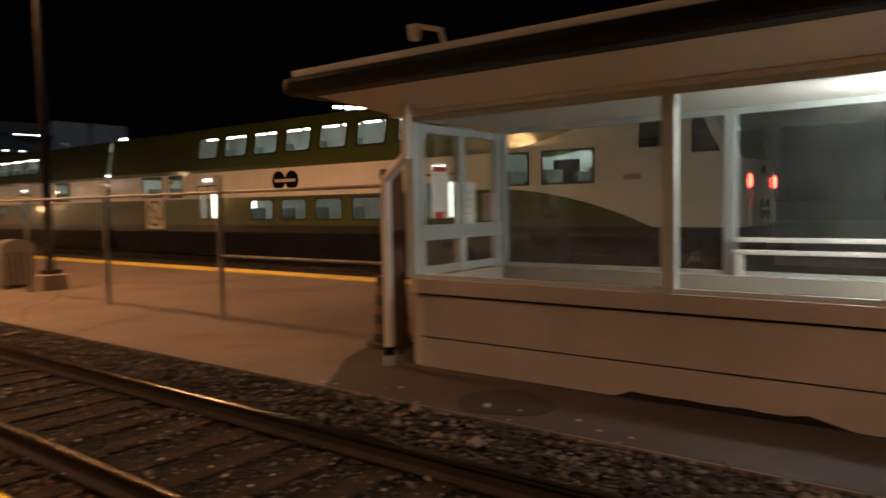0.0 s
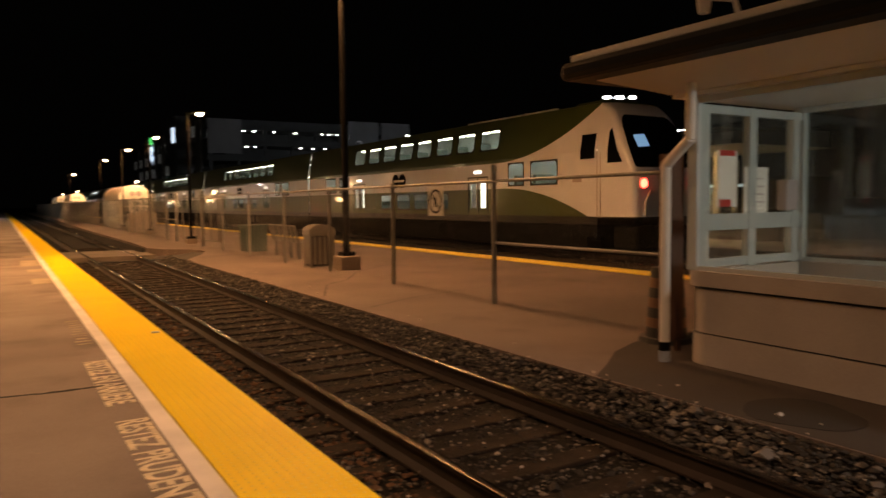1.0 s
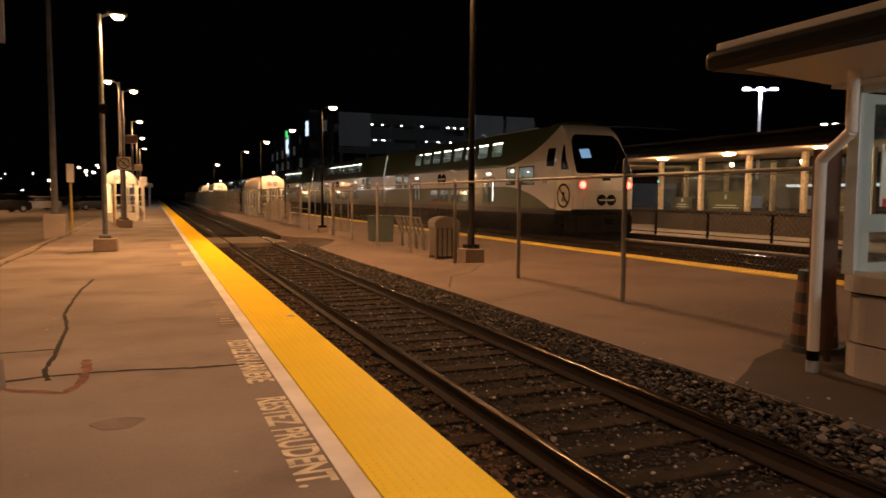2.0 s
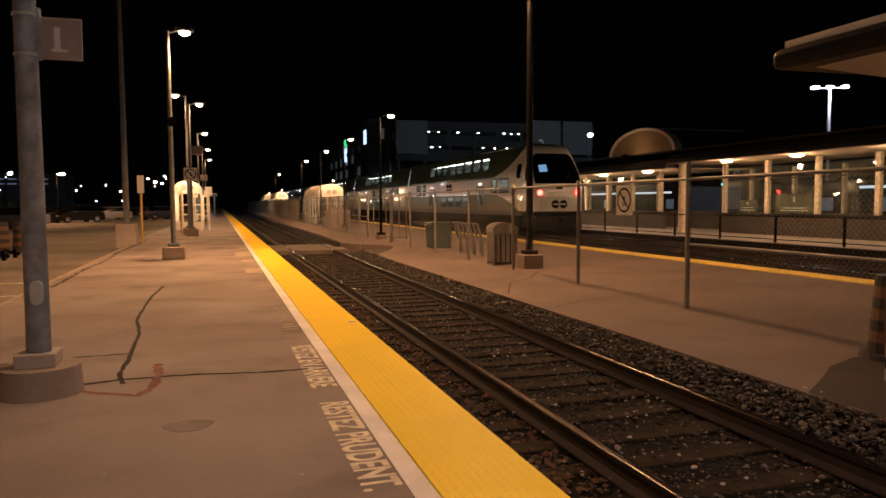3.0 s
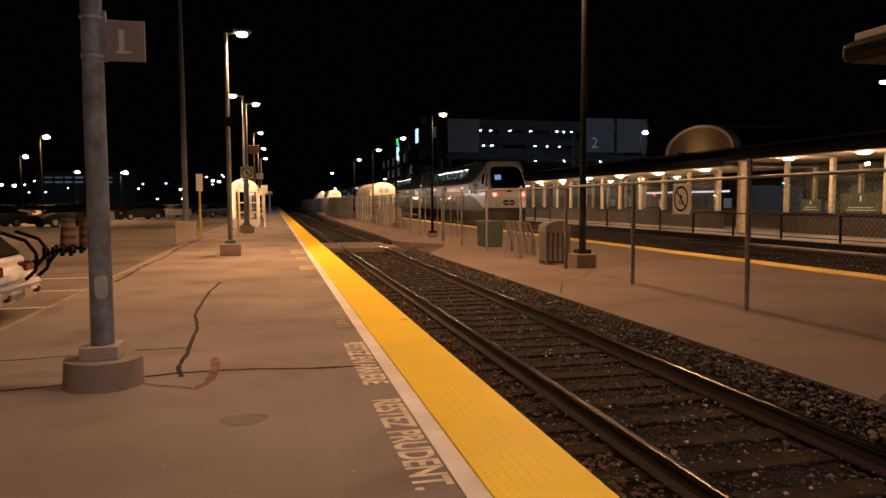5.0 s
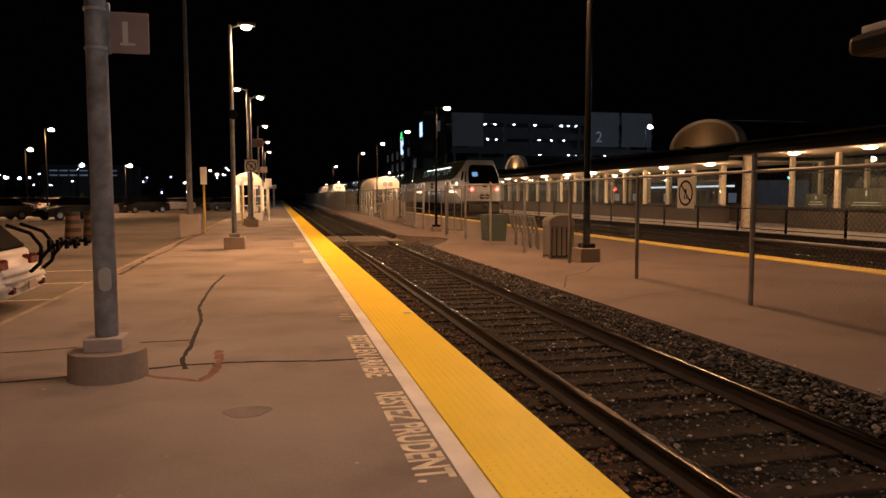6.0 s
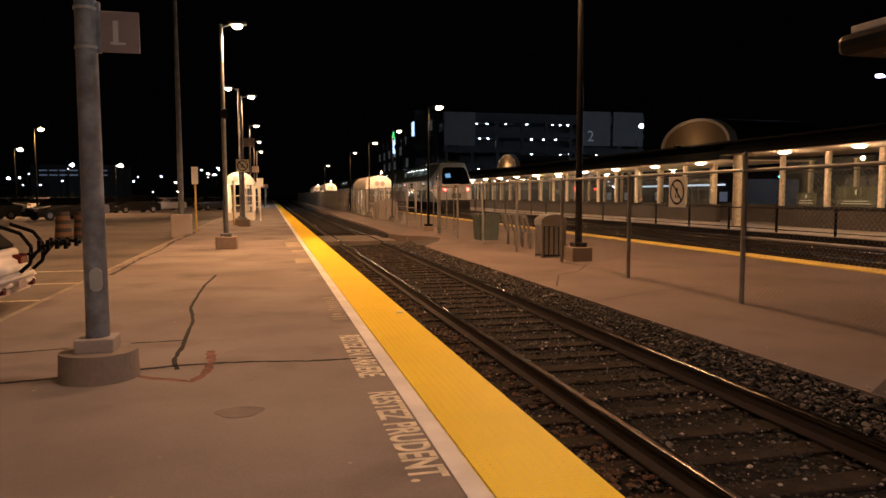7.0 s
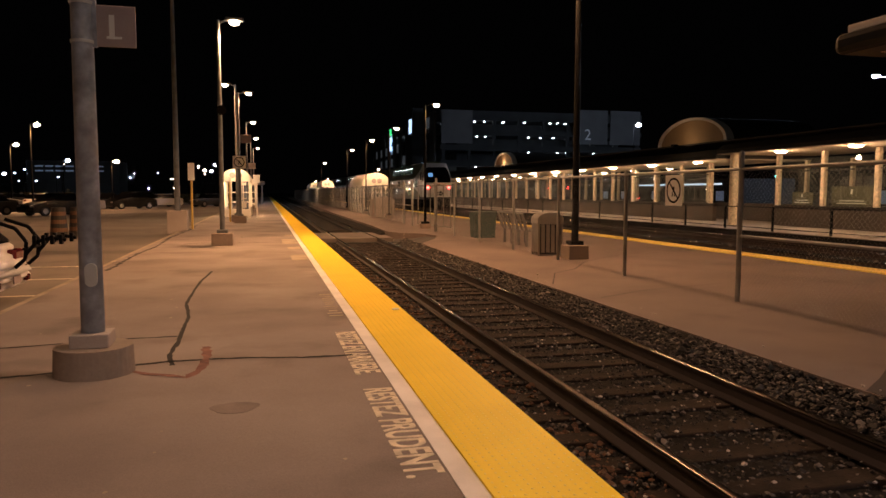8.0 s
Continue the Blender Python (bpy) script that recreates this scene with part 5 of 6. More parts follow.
# darker band laid across the asphalt
setting("lot_dark_strip", ribbon([(-16, 22.4), (-11, 22.3), (-6.1, 22.1)], 1.1, ZL + 0.003, 41, 0.08), LOT_DARKER, "darker strip across the car park", "patch")


def hedge(x0, x1, y, h, seed, label):
    """A clipped row of small leaves with an uneven top."""
    rng = np.random.default_rng(seed)
    n = 5200
    xs, up = rng.uniform(x0, x1, n), rng.uniform(0, 1, n)
    verts, faces = [], []
    for k in range(n):
        top = h * (0.8 + 0.25 * noise.noise((xs[k] * 0.45, seed, 0)) + 0.12 * noise.noise((xs[k] * 1.7, seed, 2)))
        c = np.array([xs[k], y + rng.uniform(-0.6, 0.6), ZL + up[k] * top])
        a, b = rng.normal(0, 0.13, 3), rng.normal(0, 0.13, 3)
        i = len(verts)
        verts.extend([tuple(c - a), tuple(c + b), tuple(c + a), tuple(c - b)])
        faces.append((i, i + 1, i + 2, i + 3))
    tagged(from_arrays("hedge", verts, faces, HEDGE), label, "hedge", kind="stuff")


hedge(-62, -24, 112, 1.9, 5, "brown leafy hedge behind the parked cars")
hedge(-22, -9, 124, 1.6, 6, "thin brown hedge beyond the car park")


# ---- street behind the station ----
def shop(x, y0, y1, label):
    s = thing("shop_building", x, y0, -0.4, label, "building", "street buildings")
    part("wall", box(B(), 0, 0, 0, 10, y1 - y0, 3.7), NEAR_BLACK, s)
    part("parapet", box(B(), -0.15, 0, 3.7, 10, y1 - y0, 3.9), NEAR_BLACK, s)
    k = 0
    while 1.5 + 3.4 * k + 2.6 < y1 - y0:
        part("shop_window", box(B(), -0.08, 1.5 + 3.4 * k, 0.9, -0.02, 3.2 + 3.4 * k, 2.2), (DIM_WINDOW, DARK, DARK, DIM_WINDOW, DARK)[k % 5], s)
        k += 1
    part("sign_band", box(B(), -0.12, 2, 3.05, -0.02, (y1 - y0) * 0.55, 3.3), LAMP_SOFT, s, "long lit sign band")


shop(56, 38, 66, "dark low shop building with a lit sign band")
shop(58, 84, 130, "dark low building with a few lit windows")
sg = thing("traffic_signal", 40, 53, 0.0, "teal traffic signal behind the station", "traffic signal")
part("pole", rod(B(), (0, 0, 0), (0, 0, 3.6), 0.07, n=8), BLACK_METAL, sg)
part("head", box(B(), -0.16, -0.16, 2.7, 0.16, 0.16, 3.7, 0.03), BLACK_METAL, sg)
part("light", rod(B(), (-0.1, -0.1, 3.0), (-0.2, -0.2, 3.0), 0.09, n=14), TEAL, sg, "glowing teal light")

# ---- parked cars ----
def car(x, y, turn, paint, label, L=4.6, W=1.82, H=1.5, van=False, lights=False):
    c = thing("parked_car", x, y, ZL, label, "car", "parked cars", turn)
    h = H
    low = [(-L / 2, 0.35), (-L / 2 + 0.05, 0.75), (-L / 2 + 0.1, 0.95), (-L * 0.3, h * 0.66), (L * 0.22, h * 0.66), (L / 2 - 0.12, 0.78), (L / 2, 0.6), (L / 2, 0.3), (L / 2 - 0.1, 0.22), (-L / 2 + 0.1, 0.22)]
    cabin = [(-L * (0.46 if van else 0.38), h * 0.655), (-L * (0.42 if van else 0.27), h * 0.96), (-L * 0.2, h), (L * 0.08, h * 0.98), (L * 0.26, h * 0.655)]

    def side(outline, w, crown):
        v = B()
        prism(v, outline, -w / 2, w / 2)
        for q in v.verts:
            if q.co.z > h * 0.7:
                q.co.y *= crown
        bmesh.ops.bevel(v, geom=[e for e in v.edges], offset=0.035, segments=2, affect="EDGES")
        return v
    part("body", side(low, W, 1.0), paint, c)
    part("cabin", side(cabin, W * 0.95, 0.84), CAR_GLASS, c, "dark glazed cabin")
    part("roof", box(B(), -L * 0.24, -W * 0.36, h * 0.985, L * 0.09, W * 0.36, h + 0.03, 0.02), paint, c)
    for dx in (-L * 0.31, L * 0.31):
        for dy in (-1, 1):
            w = part("wheel", rod(B(), (dx, dy * (W / 2 - 0.22), 0.33), (dx, dy * (W / 2 + 0.01), 0.33), 0.33, n=20), TYRE, c)
            part("rim", rod(B(), (dx, dy * (W / 2 - 0.0), 0.33), (dx, dy * (W / 2 + 0.02), 0.33), 0.2, n=14), STEEL, w, "pale metal rim")
    for dy in (-0.7, 0.7):
        part("tail_lamp", box(B(), -L / 2 - 0.01, dy - 0.13, 0.75, -L / 2 + 0.12, dy + 0.13, 0.92, 0.01), TAIL_RED if lights else TAIL_DARK, c, "red tail lamp")
        part("headlamp", box(B(), L / 2 - 0.2, dy - 0.16, 0.62, L / 2 - 0.02, dy + 0.16, 0.74, 0.02), STEEL, c, "clear headlamp")
    return c


car(-15.8, 78, 222, CAR_BLACK, "black minivan parked on the asphalt", 4.9, 1.9, 1.72, van=True)
car(-14.3, 89, 218, CAR_WHITE, "white saloon car parked on the asphalt", 4.6, 1.8, 1.45)
car(-17.3, 57.5, 230, CAR_BLACK, "black estate car parked in a row", 4.9, 1.85, 1.6, van=True)
car(-18.6, 68, 215, CAR_WHITE, "white parked car behind a black one", 4.6, 1.8, 1.5)
car(-22.5, 58, 225, CAR_GREY, "grey car parked in a row", 4.6, 1.8, 1.55)
car(-27.5, 61, 225, CAR_BLACK, "dark car parked in a row", 4.6, 1.8, 1.5)
car(-20.0, 80, 200, CAR_GREY, "dark red-grey parked car", 4.6, 1.8, 1.5)
car(-8.8, 88, 220, CAR_GREY, "dark grey car waiting with its lamps on", 4.6, 1.8, 1.5)
car(-10.2, 104, 80, CAR_BLACK, "dark car with glowing red tail lamps", 4.6, 1.8, 1.5, lights=True)
for k in range(9):
    car(-20 - 5.2 * k, 78 + (k % 3) * 4, 90 if k % 2 else 0, (CAR_BLACK, CAR_GREY, CAR_WHITE)[(k * 2) % 3], "parked car in the far rows of the car park")
for k in range(7):
    car(-17 - 5.5 * k, 98 + (k % 2) * 5, 0, (CAR_GREY, CAR_BLACK, CAR_WHITE)[k % 3], "parked car in the far rows of the car park")


def suv():
    c = thing("white_suv", -6.3, 12.15, ZL, "white car parked with a black bicycle rack on its tailgate", "car", "parked cars", 180)
    # its rear end stands at local x = 0 and the car runs off along +x
    v = prism(B(), [(0.1, 0.2), (-0.03, 0.3), (-0.06, 0.46), (-0.02, 0.53), (0.1, 0.58), (0.13, 0.8), (0.32, 0.94), (1.6, 0.97), (4.4, 0.85), (4.5, 0.4), (4.3, 0.22)], -0.92, 0.92)
    for q in v.verts:
        if q.co.x < 0.3:
            q.co.y *= 0.93
    bmesh.ops.bevel(v, geom=list(v.edges), offset=0.085, segments=4, affect="EDGES")
    part("body", v, CAR_WHITE, c, smooth=True)
    w = prism(B(), [(0.22, 0.9), (0.72, 1.42), (2.4, 1.46), (3.4, 0.9)], -0.84, 0.84)
    for q in w.verts:
        if q.co.z > 1.2:
            q.co.y *= 0.84
    bmesh.ops.bevel(w, geom=list(w.edges), offset=0.04, segments=2, affect="EDGES")
    part("cabin", w, CAR_GLASS, c, "dark glazed cabin")
    part("roof", box(B(), 0.78, -0.66, 1.43, 2.35, 0.66, 1.49, 0.02), CAR_WHITE, c)
    for s in (-1, 1):
        part("tail_lamp", box(B(), 0.075, s * 0.66 - 0.19, 0.62, 0.42, s * 0.66 + 0.19, 0.8, 0.04), TAIL_DARK, c, "dark red tail lamp")
        part("fog_lamp", box(B(), -0.055, s * 0.66 - 0.06, 0.3, 0.1, s * 0.66 + 0.06, 0.4, 0.02), TAIL_DARK, c, "small red fog lamp")
        for dx in (0.85, 3.5):
            part("wheel", rod(B(), (dx, s * 0.7, 0.33), (dx, s * 0.93, 0.33), 0.33, n=22), TYRE, c)
    part("number_plate", box(B(), -0.085, -0.16, 0.32, -0.07, 0.16, 0.44), SIGN_GREY, c, "plain grey plate")
    r = thing("bicycle_rack", -6.25, 12.15, ZL - 0.13, "black folded bicycle rack strapped to a tailgate", "bicycle rack", turn=180)
    for y in (-0.3, 0.3):
        t = B()
        pts = [(-0.1, y, 0.72), (-0.24, y, 0.85), (-0.26, y, 1.1), (-0.12, y, 1.3), (0.2, y, 1.42)]
        for a, b in zip(pts, pts[1:]):
            rod(t, a, b, 0.028, n=8)
        part("hoop", t, BLACK_METAL, r)
        t = B()
        for a, b in zip([(-0.24, y, 0.9), (-0.4, y, 1.1), (-0.6, y, 1.16)], [(-0.4, y, 1.1), (-0.6, y, 1.16), (-0.8, y, 1.12)]):
            rod(t, a, b, 0.026, n=8)
        part("arm", t, BLACK_METAL, r)
        for k in range(4):
            part("cradle", box(B(), -0.4 - 0.12 * k, y - 0.05, 1.06, -0.35 - 0.12 * k, y + 0.05, 1.2, 0.01), BLACK_METAL, r)
    part("cross_bar", rod(B(), (-0.25, -0.4, 1.0), (-0.25, 0.4, 1.0), 0.024, n=8), BLACK_METAL, r)


suv()


# ---- train ----
SIDE = 1.475


def half(z):
    """Half width of the car at height z above the rail."""
    return SIDE if z <= 3.25 else SIDE - (z - 3.25) / 1.5 * 0.25


UPPER = [(6.9 + 1.65 * i, 8.05 + 1.65 * i) for i in range(8)]
LOWER = [(10.35 + 1.65 * i, 11.5 + 1.65 * i) for i in range(4)]
MID = [(3.5, 4.85), (5.3, 6.15), (20.6, 21.45), (22.0, 23.35)]
DOORS = [(7.5, 8.8), (18.3, 19.6)]


def car_wall(sign, y0, y1):
    """One side of a car, with real openings for windows and doors."""
    bands = [(0.95, 1.27, []), (1.27, 1.42, DOORS), (1.42, 2.05, LOWER + DOORS), (2.05, 2.3, DOORS), (2.3, 2.62, MID + DOORS), (2.62, 3.05, MID), (3.05, 3.25, []), (3.25, 3.68, []), (3.68, 4.39, UPPER), (4.39, 4.75, [])]
    v = B()
    for za, zb, holes in bands:
        cuts = sorted({y0, y1, *[c for h in holes for c in h]})
        for a, b in zip(cuts, cuts[1:]):
            if any(h[0] - 0.001 < (a + b) / 2 < h[1] + 0.001 for h in holes):
                continue
            q = [v.verts.new((sign * half(z), y, z)) for y, z in ((a, za), (b, za), (b, zb), (a, zb))]
            v.faces.new(q if sign > 0 else q[::-1])
    return v


def window(c, sign, a, b, z0, z1):
    def at(y, z, out):
        return (sign * (half(z) + out), y, z)
    v = B()
    t, r = 0.055, 0.0
    quads = [((a - t, z0 - t), (b + t, z0 - t), (b + t, z0), (a - t, z0)), ((a - t, z1), (b + t, z1), (b + t, z1 + t), (a - t, z1 + t)),
             ((a - t, z0), (a, z0), (a, z1), (a - t, z1)), ((b, z0), (b + t, z0), (b + t, z1), (b, z1))]
    for q in quads:
        f = v.faces.new([v.verts.new(at(y, z, 0.008)) for y, z in q])
    # rounded inner corners
    for y, z, sy, sz in ((a, z0, 1, 1), (b, z0, -1, 1), (b, z1, -1, -1), (a, z1, 1, -1)):
        pts = [(y, z), (y + 0.11 * sy, z), (y + 0.035 * sy, z + 0.035 * sz), (y, z + 0.11 * sz)]
        v.faces.new([v.verts.new(at(p, q, 0.008)) for p, q in pts])
    f = part("window_frame", v, RUBBER, c)
    g = B()
    g.faces.new([g.verts.new(at(y, z, -0.01)) for y, z in ((a, z0), (b, z0), (b, z1), (a, z1))])
    p = part("pane", g, TINTED, f)
    p.visible_shadow = False


def door(c, sign, a, b):
    z0, z1 = 1.27, 2.62
    d = part("door", box(B(), sign * 1.435, a, 2.52, sign * 1.465, b, z1), LIVERY, c)
    m = (a + b) / 2
    for p, q in ((a, m - 0.01), (m + 0.01, b)):
        v = B()
        box(v, sign * 1.435, p, z0, sign * 1.465, p + 0.13, 2.52)
        box(v, sign * 1.435, q - 0.13, z0, sign * 1.465, q, 2.52)
        box(v, sign * 1.435, p + 0.13, z0, sign * 1.465, q - 0.13, 1.46)
        box(v, sign * 1.435, p + 0.13, 2.42, sign * 1.465, q - 0.13, 2.52)
        leaf = part("door_leaf", v, LIVERY, d)
        g = part("pane", box(B(), sign * 1.447, p + 0.13, 1.46, sign * 1.453, q - 0.13, 2.42), GLASS, d)
        g.visible_shadow = False
    part("door_frame", box(B(), sign * 1.47, a - 0.05, z1, sign * 1.49, b + 0.05, z1 + 0.05), RUBBER, d)
    for y in (a - 0.04, b, m - 0.015):
        part("door_frame", box(B(), sign * 1.466, y, z0, sign * 1.488, y + 0.035, z1), RUBBER, d)
    # self-glowing panel behind the door, in place of a lit vestibule lining
    part("glowing_vestibule_panel", box(B(), sign * 0.95, a + 0.05, z0, sign * 0.98, b - 0.05, z1), DOOR_LIGHT, d, "glowing panel standing in for a lit vestibule")
    part("door_lamp", box(B(), sign * 1.478, m - 0.25, 2.8, sign * 1.5, m + 0.25, 2.9, 0.005), DOOR_LIGHT, d, "small lit panel over the door")


def badge(c, x, y, z, r, axis):
    """Two dark discs side by side with a pale bar."""
    for k in (-1, 1):
        if axis == "x":
            part("badge", rod(B(), (x, y + k * r * 1.02, z), (x - 0.02, y + k * r * 1.02, z), r, n=24), SKIRT, c, "dark round badge")
        else:
            part("badge", rod(B(), (k * r * 1.02, y, z), (k * r * 1.02, y - 0.015, z), r, n=24), SKIRT, c, "dark round badge")
    if axis == "x":
        part("badge_bar", box(B(), x - 0.03, y - r * 1.6, z - r * 0.15, x - 0.021, y + r * 1.6, z + r * 0.15), TRAIN_GREY, c, "pale bar across the badge")
    else:
        part("badge_bar", box(B(), -r * 1.6, y - 0.022, z - r * 0.15, r * 1.6, y - 0.016, z + r * 0.15), TRAIN_GREY, c, "pale bar across the badge")


def bogie(c, y):
    v = B()
    for s in (-1, 1):
        box(v, s * 1.0, y - 1.6, 0.45, s * 1.12, y + 1.6, 0.75, 0.02)
    box(v, -1.0, y - 0.3, 0.4, 1.0, y + 0.3, 0.7)
    f = part("bogie", v, SKIRT, c, "black bogie frame")
    for dy in (-1.25, 1.25):
        for s in (-1, 1):
            part("wheel", rod(B(), (s * 0.69, y + dy, 0.43), (s * 0.83, y + dy, 0.43), 0.43, n=22), SKIRT, f)


NOSE = [(0.95, 0.0), (1.2, 0.0), (2.2, 0.0), (2.6, 0.02), (2.72, 0.05), (3.1, 0.24), (3.5, 0.46), (3.9, 0.7), (4.15, 0.86), (4.3, 0.97), (4.45, 1.1), (4.56, 1.22), (4.66, 1.34), (4.74, 1.46), (4.8, 1.58)]


def nose_half(z):
    """Half width of the cab end at height z, drawn in below and at the roof's shoulder."""
    if z > 4.74:
        return 1.225 - (z - 4.74) / 0.08 * 0.5
    return half(z) if z > 1.3 else half(z) - 0.02


def nose_front(x, z):
    """How far back the cab's front lies at height z and off the middle by x."""
    for (z0, y0), (z1, y1) in zip(NOSE, NOSE[1:]):
        if z <= z1:
            break
    y = y0 + (y1 - y0) * (z - z0) / (z1 - z0)
    r = 0.19
    over = max(0.0, abs(x) - (nose_half(z) - r))
    return y + 0.04 * x * x + r - math.sqrt(max(0.0, r * r - over * over))


def cab_nose():
    """The cab end as plan outlines lofted from sill to roof."""
    v = B()
    rows = []
    for z, _ in NOSE:
        w = nose_half(z)
        xs = [-w * math.cos(math.pi * k / 28) for k in range(29)]
        row = [v.verts.new((-w, 1.605, z))] + [v.verts.new((x, min(1.604, nose_front(x, z)), z)) for x in xs] + [v.verts.new((w, 1.605, z))]
        rows.append(row)
    for a, b in zip(rows, rows[1:]):
        for k in range(len(a) - 1):
            v.faces.new((a[k], a[k + 1], b[k + 1], b[k]))
    v.faces.new(rows[-1])
    v.faces.new(rows[0][::-1])
    bmesh.ops.recalc_face_normals(v, faces=v.faces)
    return v


def cab_glass(levels, out):
    """A sheet that follows the cab's front, level by level."""
    v = B()
    rows = [[v.verts.new((w * k / 9, nose_front(w * k / 9, z) - out, z)) for k in range(-9, 10)] for z, w in levels]
    for a, b in zip(rows, rows[1:]):
        for k in range(18):
            v.faces.new((a[k], a[k + 1], b[k + 1], b[k]))
    return v


def car_body(cab):
    c = thing("cab_car" if cab else "coach", 14.9, 0, ZR, "double-deck cab car in green and white with red tail lamps" if cab else "double-deck green and white coach with lit windows", "train car", "train")
    y0, y1 = (1.6, 25.95) if cab else (0.12, 25.95)
    paint = LIVERY_CAB if cab else LIVERY
    for s in (-1, 1):
        part("side_wall", car_wall(s, y0, y1), paint, c)
        for a, b in UPPER:
            window(c, s, a, b, 3.68, 4.39)
        for a, b in LOWER:
            window(c, s, a, b, 1.42, 2.05)
        for a, b in MID:
            window(c, s, a, b, 2.3, 3.05)
        for a, b in DOORS:
            door(c, s, a, b)
    roof = [(-1.225, 4.74), (-1.1, 4.79), (-0.6, 4.82), (0.6, 4.82), (1.1, 4.79), (1.225, 4.74)]
    part("roof", prism(B(), roof, y0, y1), paint, c)
    part("floor", box(B(), -1.46, y0, 0.95, 1.46, y1, 1.02), SKIRT, c)
    part("end_wall", box(B(), -1.1, y1 - 0.03, 1.03, 1.1, y1 - 0.005, 4.7), paint, c)
    if not cab:
        part("end_wall", box(B(), -1.1, y0 + 0.005, 1.03, 1.1, y0 + 0.03, 4.7), paint, c)
    # inside: decks, ceiling lamps, seats
    part("upper_deck", box(B(), -1.38, 6.8, 3.18, 1.38, 19.8, 3.24), INNER, c)
    part("ceiling", box(B(), -1.09, y0 + 0.3, 4.68, 1.09, y1 - 0.3, 4.7), INNER, c)
    part("partition", box(B(), -1.2, 6.62, 1.05, 1.2, 6.68, 4.6), INNER, c)
    part("partition", box(B(), -1.2, 20.0, 1.05, 1.2, 20.06, 4.6), INNER, c)
    for s in (-1, 1):
        for i in range(14):
            y = 7.1 + 0.9 * i
            part("ceiling_lamp", box(B(), s * 0.98, y, 4.36, s * 1.1, y + 0.62, 4.4), CEIL_LIGHT, c, "glowing ceiling strip")
            if 2 < i < 12:
                part("ceiling_lamp", box(B(), s * 1.1, y, 2.1, s * 1.2, y + 0.5, 2.13), CEIL_LIGHT, c, "glowing ceiling strip")
        for a, b in ((2.0, 6.4), (20.4, 25.2)):
            part("ceiling_lamp", box(B(), s * 1.0, a, 3.5, s * 1.12, b, 3.54), CEIL_LIGHT, c, "glowing ceiling strip")
        for i in range(8):
            y = 7.1 + 1.65 * i
            part("seat", box(B(), s * 0.45, y - 0.08, 3.24, s * 1.15, y + 0.08, 4.0, 0.03), SEAT, c, "grey high-backed seat")
            if 1 < i < 7:
                part("seat", box(B(), s * 0.45, y - 0.08, 1.02, s * 1.35, y + 0.08, 1.8, 0.03), SEAT, c, "grey high-backed seat")
        for y in (3.6, 4.9, 6.0, 20.9, 21.9, 23.2):
            part("seat", box(B(), s * 0.45, y - 0.08, 1.9, s * 1.3, y + 0.08, 2.65, 0.03), SEAT, c, "grey high-backed seat")
    # added centre walls that catch lamp light and hide the far strips
    part("centre_light_screen", box(B(), -0.02, 9.1, 1.03, 0.02, 18.0, 3.1), INNER, c)
    part("centre_light_screen", box(B(), -0.02, 7.0, 3.25, 0.02, 19.6, 4.67), INNER, c)
    part("skirt", prism(B(), [(-1.45, 0.55), (1.45, 0.55), (1.47, 0.949), (-1.47, 0.949)], y0, y1), SKIRT, c)
    # black block runs over the bogies too, as the shade under the car
    part("belly_shade_fill", prism(B(), [(-1.38, 0.14), (1.38, 0.14), (1.44, 0.549), (-1.44, 0.549)], y0 + 0.5, y1 - 0.4), SKIRT, c, "black low belly stretched over the bogies to fill the shade beneath")
    bogie(c, 3.6)
    bogie(c, 22.6)
    badge(c, -1.478, 14.6, 2.7, 0.32, "x")
    if cab:
        part("nose", cab_nose(), LIVERY_CAB, c, "white rounded cab nose", smooth=True)
        part("windscreen", cab_glass([(2.68, 1.3), (2.72, 1.36), (3.1, 1.36), (3.5, 1.31), (3.8, 1.25), (4.0, 1.2), (4.15, 1.14), (4.26, 1.04), (4.34, 0.9)], 0.012), CAR_GLASS, c, "large dark curved windscreen", smooth=True)
        # glowing patch laid on the opaque glass to look like a display inside
        s = B()
        s.faces.new([s.verts.new((x, nose_front(x, z) - 0.02, z)) for x, z in ((-0.98, 3.3), (-0.5, 3.34), (-0.5, 3.72), (-0.98, 3.68))])
        part("cab_screen_patch", s, SCREEN_BLUE, c, "blue glowing patch on the windscreen for a display inside")
        part("number_bars", box(B(), -0.2, -0.012, 2.38, 0.2, -0.002, 2.54), SKIRT, c, "dark number bars")
        part("wiper", rod(B(), (0.3, -0.01, 2.72), (0.75, 0.25, 3.25), 0.012, n=6), RUBBER, c)
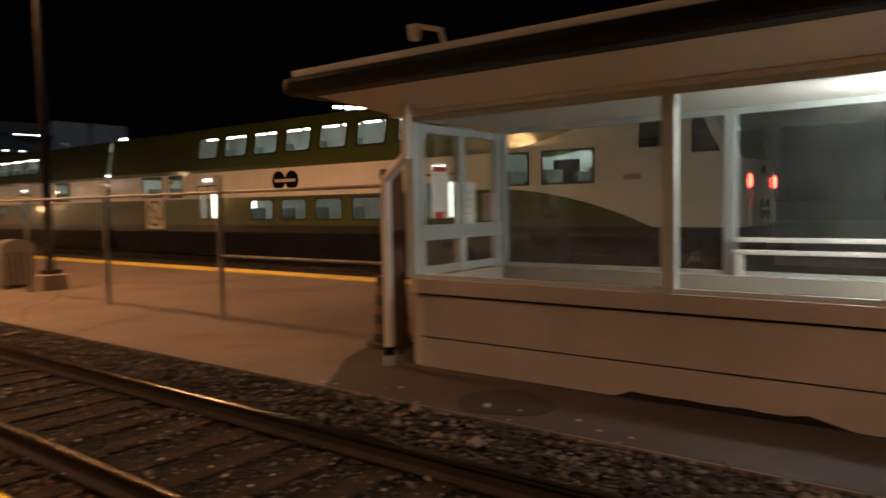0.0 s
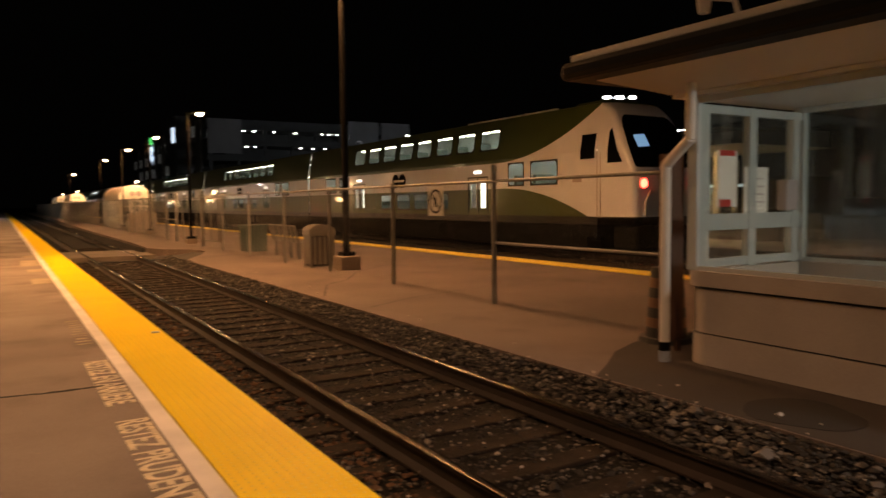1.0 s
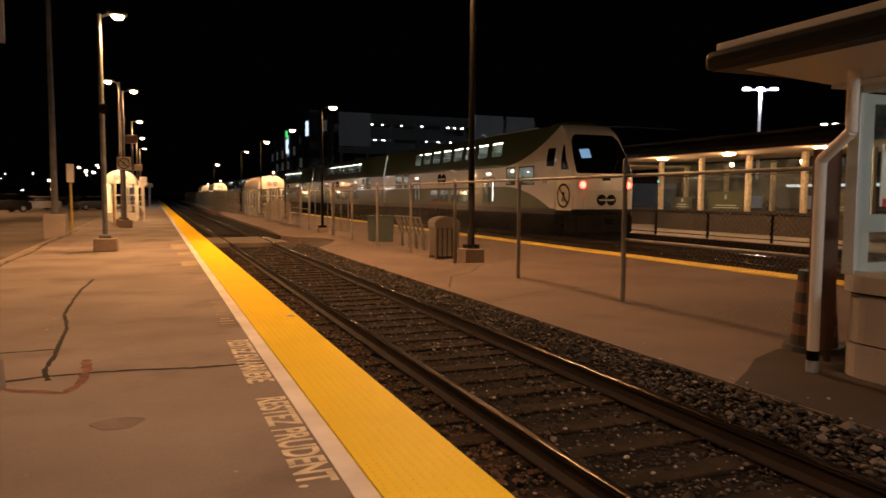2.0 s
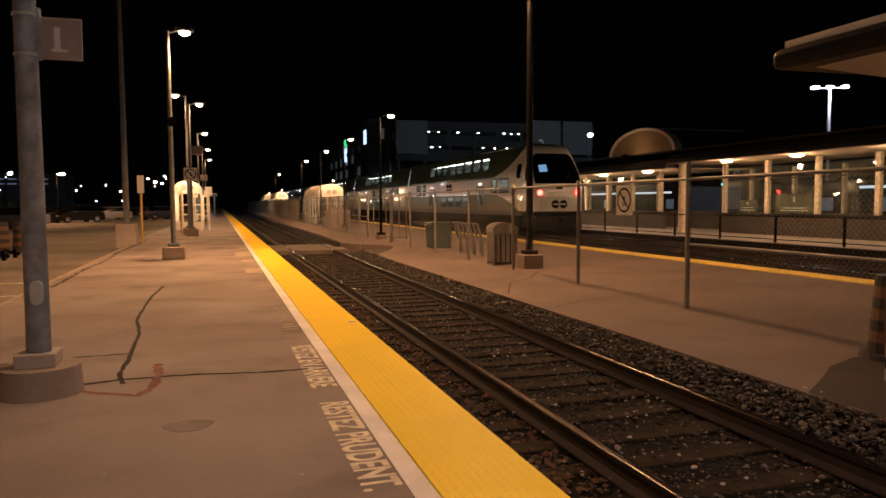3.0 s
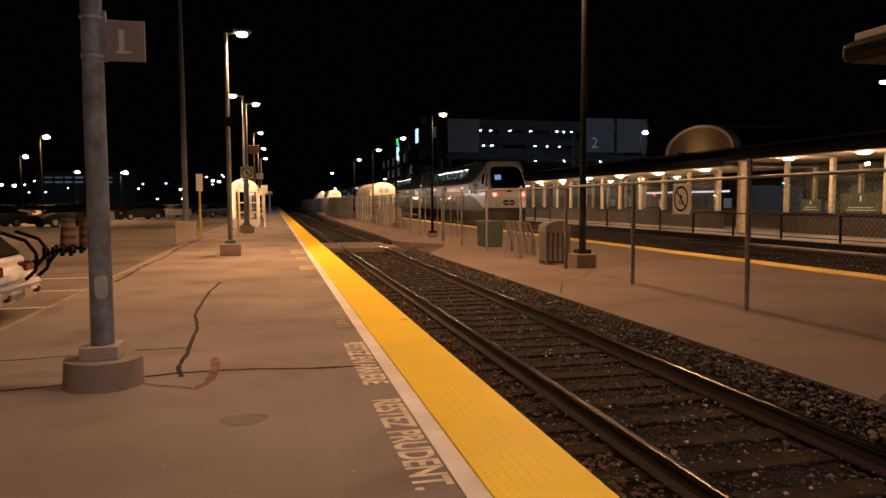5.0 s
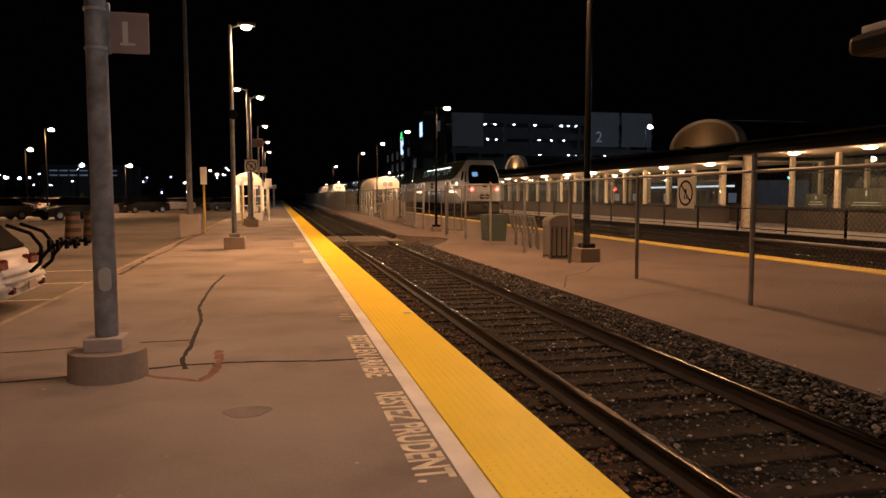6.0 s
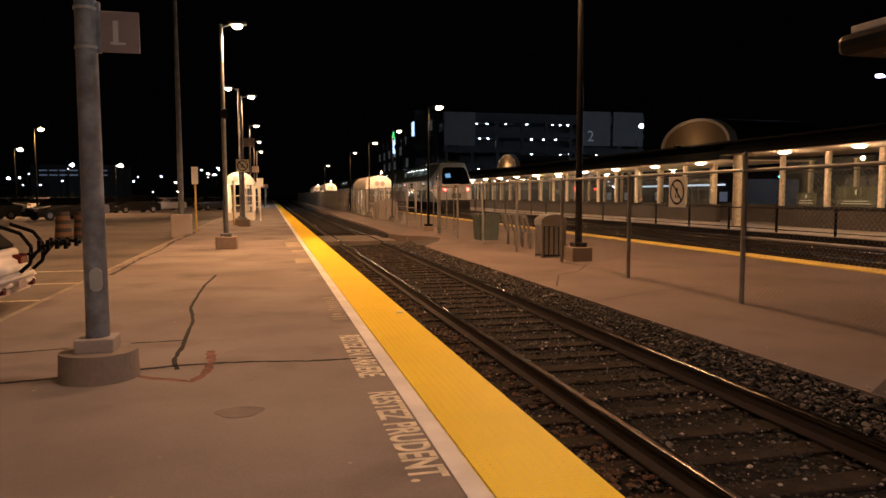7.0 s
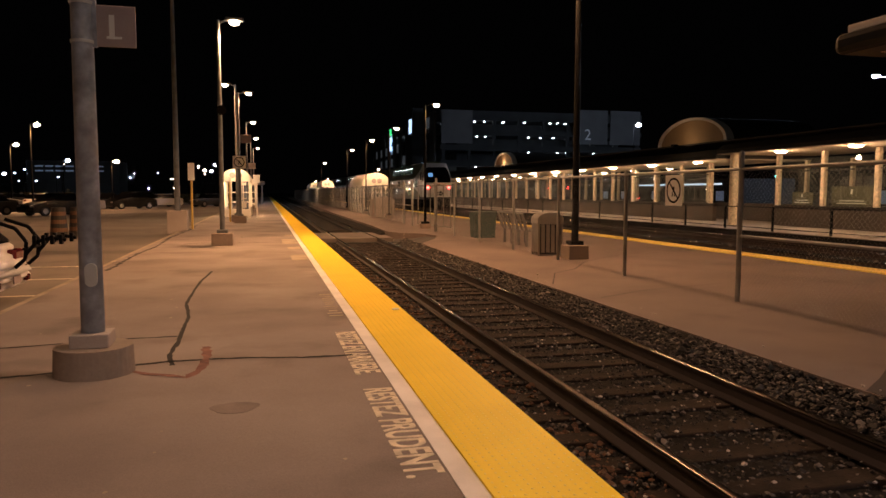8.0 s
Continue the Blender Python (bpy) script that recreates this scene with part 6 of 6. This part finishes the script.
        for sx in (-1, 1):
            q = B()
            for quad in (((0.52, 2.85), (1.15, 2.85), (1.15, 3.25), (0.74, 3.25)), ((0.74, 3.25), (1.15, 3.25), (1.15, 3.8), (1.05, 3.92))):
                q.faces.new([q.verts.new((sx * (half(z) + 0.012), y, z)) for y, z in quad])
            part("quarter_window", q, CAR_GLASS, c, "dark cab quarter window")
            q = B()
            for quad in (((1.7, 3.02), (2.35, 3.02), (2.35, 3.25), (1.7, 3.25)), ((1.7, 3.25), (2.35, 3.25), (2.35, 3.8), (1.7, 3.8))):
                q.faces.new([q.verts.new((sx * (half(z) + 0.012), y, z)) for y, z in quad])
            part("cab_window", q, CAR_GLASS, c, "dark cab side window")
            q = B()
            for y in (1.45, 1.6):
                box(q, sx * 1.47, y - 0.012, 1.15, sx * 1.482, y + 0.012, 3.2)
            part("door_seam", q, SIGN_GREY, c)
            part("tail_lamp", rod(B(), (sx * 1.12, 0.1, 2.2), (sx * 1.12, -0.01, 2.2), 0.135, n=18), TAIL_RED, c, "glowing red tail lamp")
            part("lamp_pod", rod(B(), (sx * 1.12, 0.1, 2.2), (sx * 1.12, 0.02, 2.2), 0.2, n=20), TRAIN_GREY, c)
        part("front_panel", prism(B(), [(-1.08, 1.24), (1.08, 1.24), (1.08, 1.6), (0.86, 1.98), (-0.86, 1.98), (-1.08, 1.6)], -0.03, 0.09), TRAIN_GREY, c, "pale lower front panel")
        badge(c, 0, -0.031, 1.58, 0.23, "y")
        part("buffer_beam", box(B(), -1.38, 0.02, 0.2, 1.38, 1.0, 0.95, 0.08), SKIRT, c, "black end beam")
        part("coupler", box(B(), -0.14, -0.65, 0.6, 0.14, -0.1, 0.85, 0.04), SKIRT, c, "black coupler")
        part("roof_hump", box(B(), -0.7, 1.9, 4.815, 0.7, 3.4, 4.95, 0.06), LIVERY_CAB, c)
        part("roof_rail", box(B(), -1.0, 4.0, 4.795, -0.95, 9.5, 4.86), TRAIN_GREY, c)
        part("number_bars", box(B(), -1.482, 2.3, 2.3, -1.476, 2.72, 2.44), SIGN_GREY, c, "small dark number bars")
    return c


TRAIN = [(0, 3.9), (0.5, 9.55), (1, 14.9), (1.5, 20.1), (2, 25.1), (2.2, 27.1), (3.5, 39.3), (4.5, 47.8), (6.5, 63.0), (7, 66.3), (8, 72.4)]
cab = car_body(True)
first = car_body(False)
train = [(cab, 0), (first, 26.1)] + [(copy_thing(first, pose(14.9, 0, ZR)), 26.1 * k) for k in range(2, 8)]


def motions():
    for c, offset in train:
        walk(c, [(t, pose(14.9, y + offset, ZR)) for t, y in TRAIN])


motions()
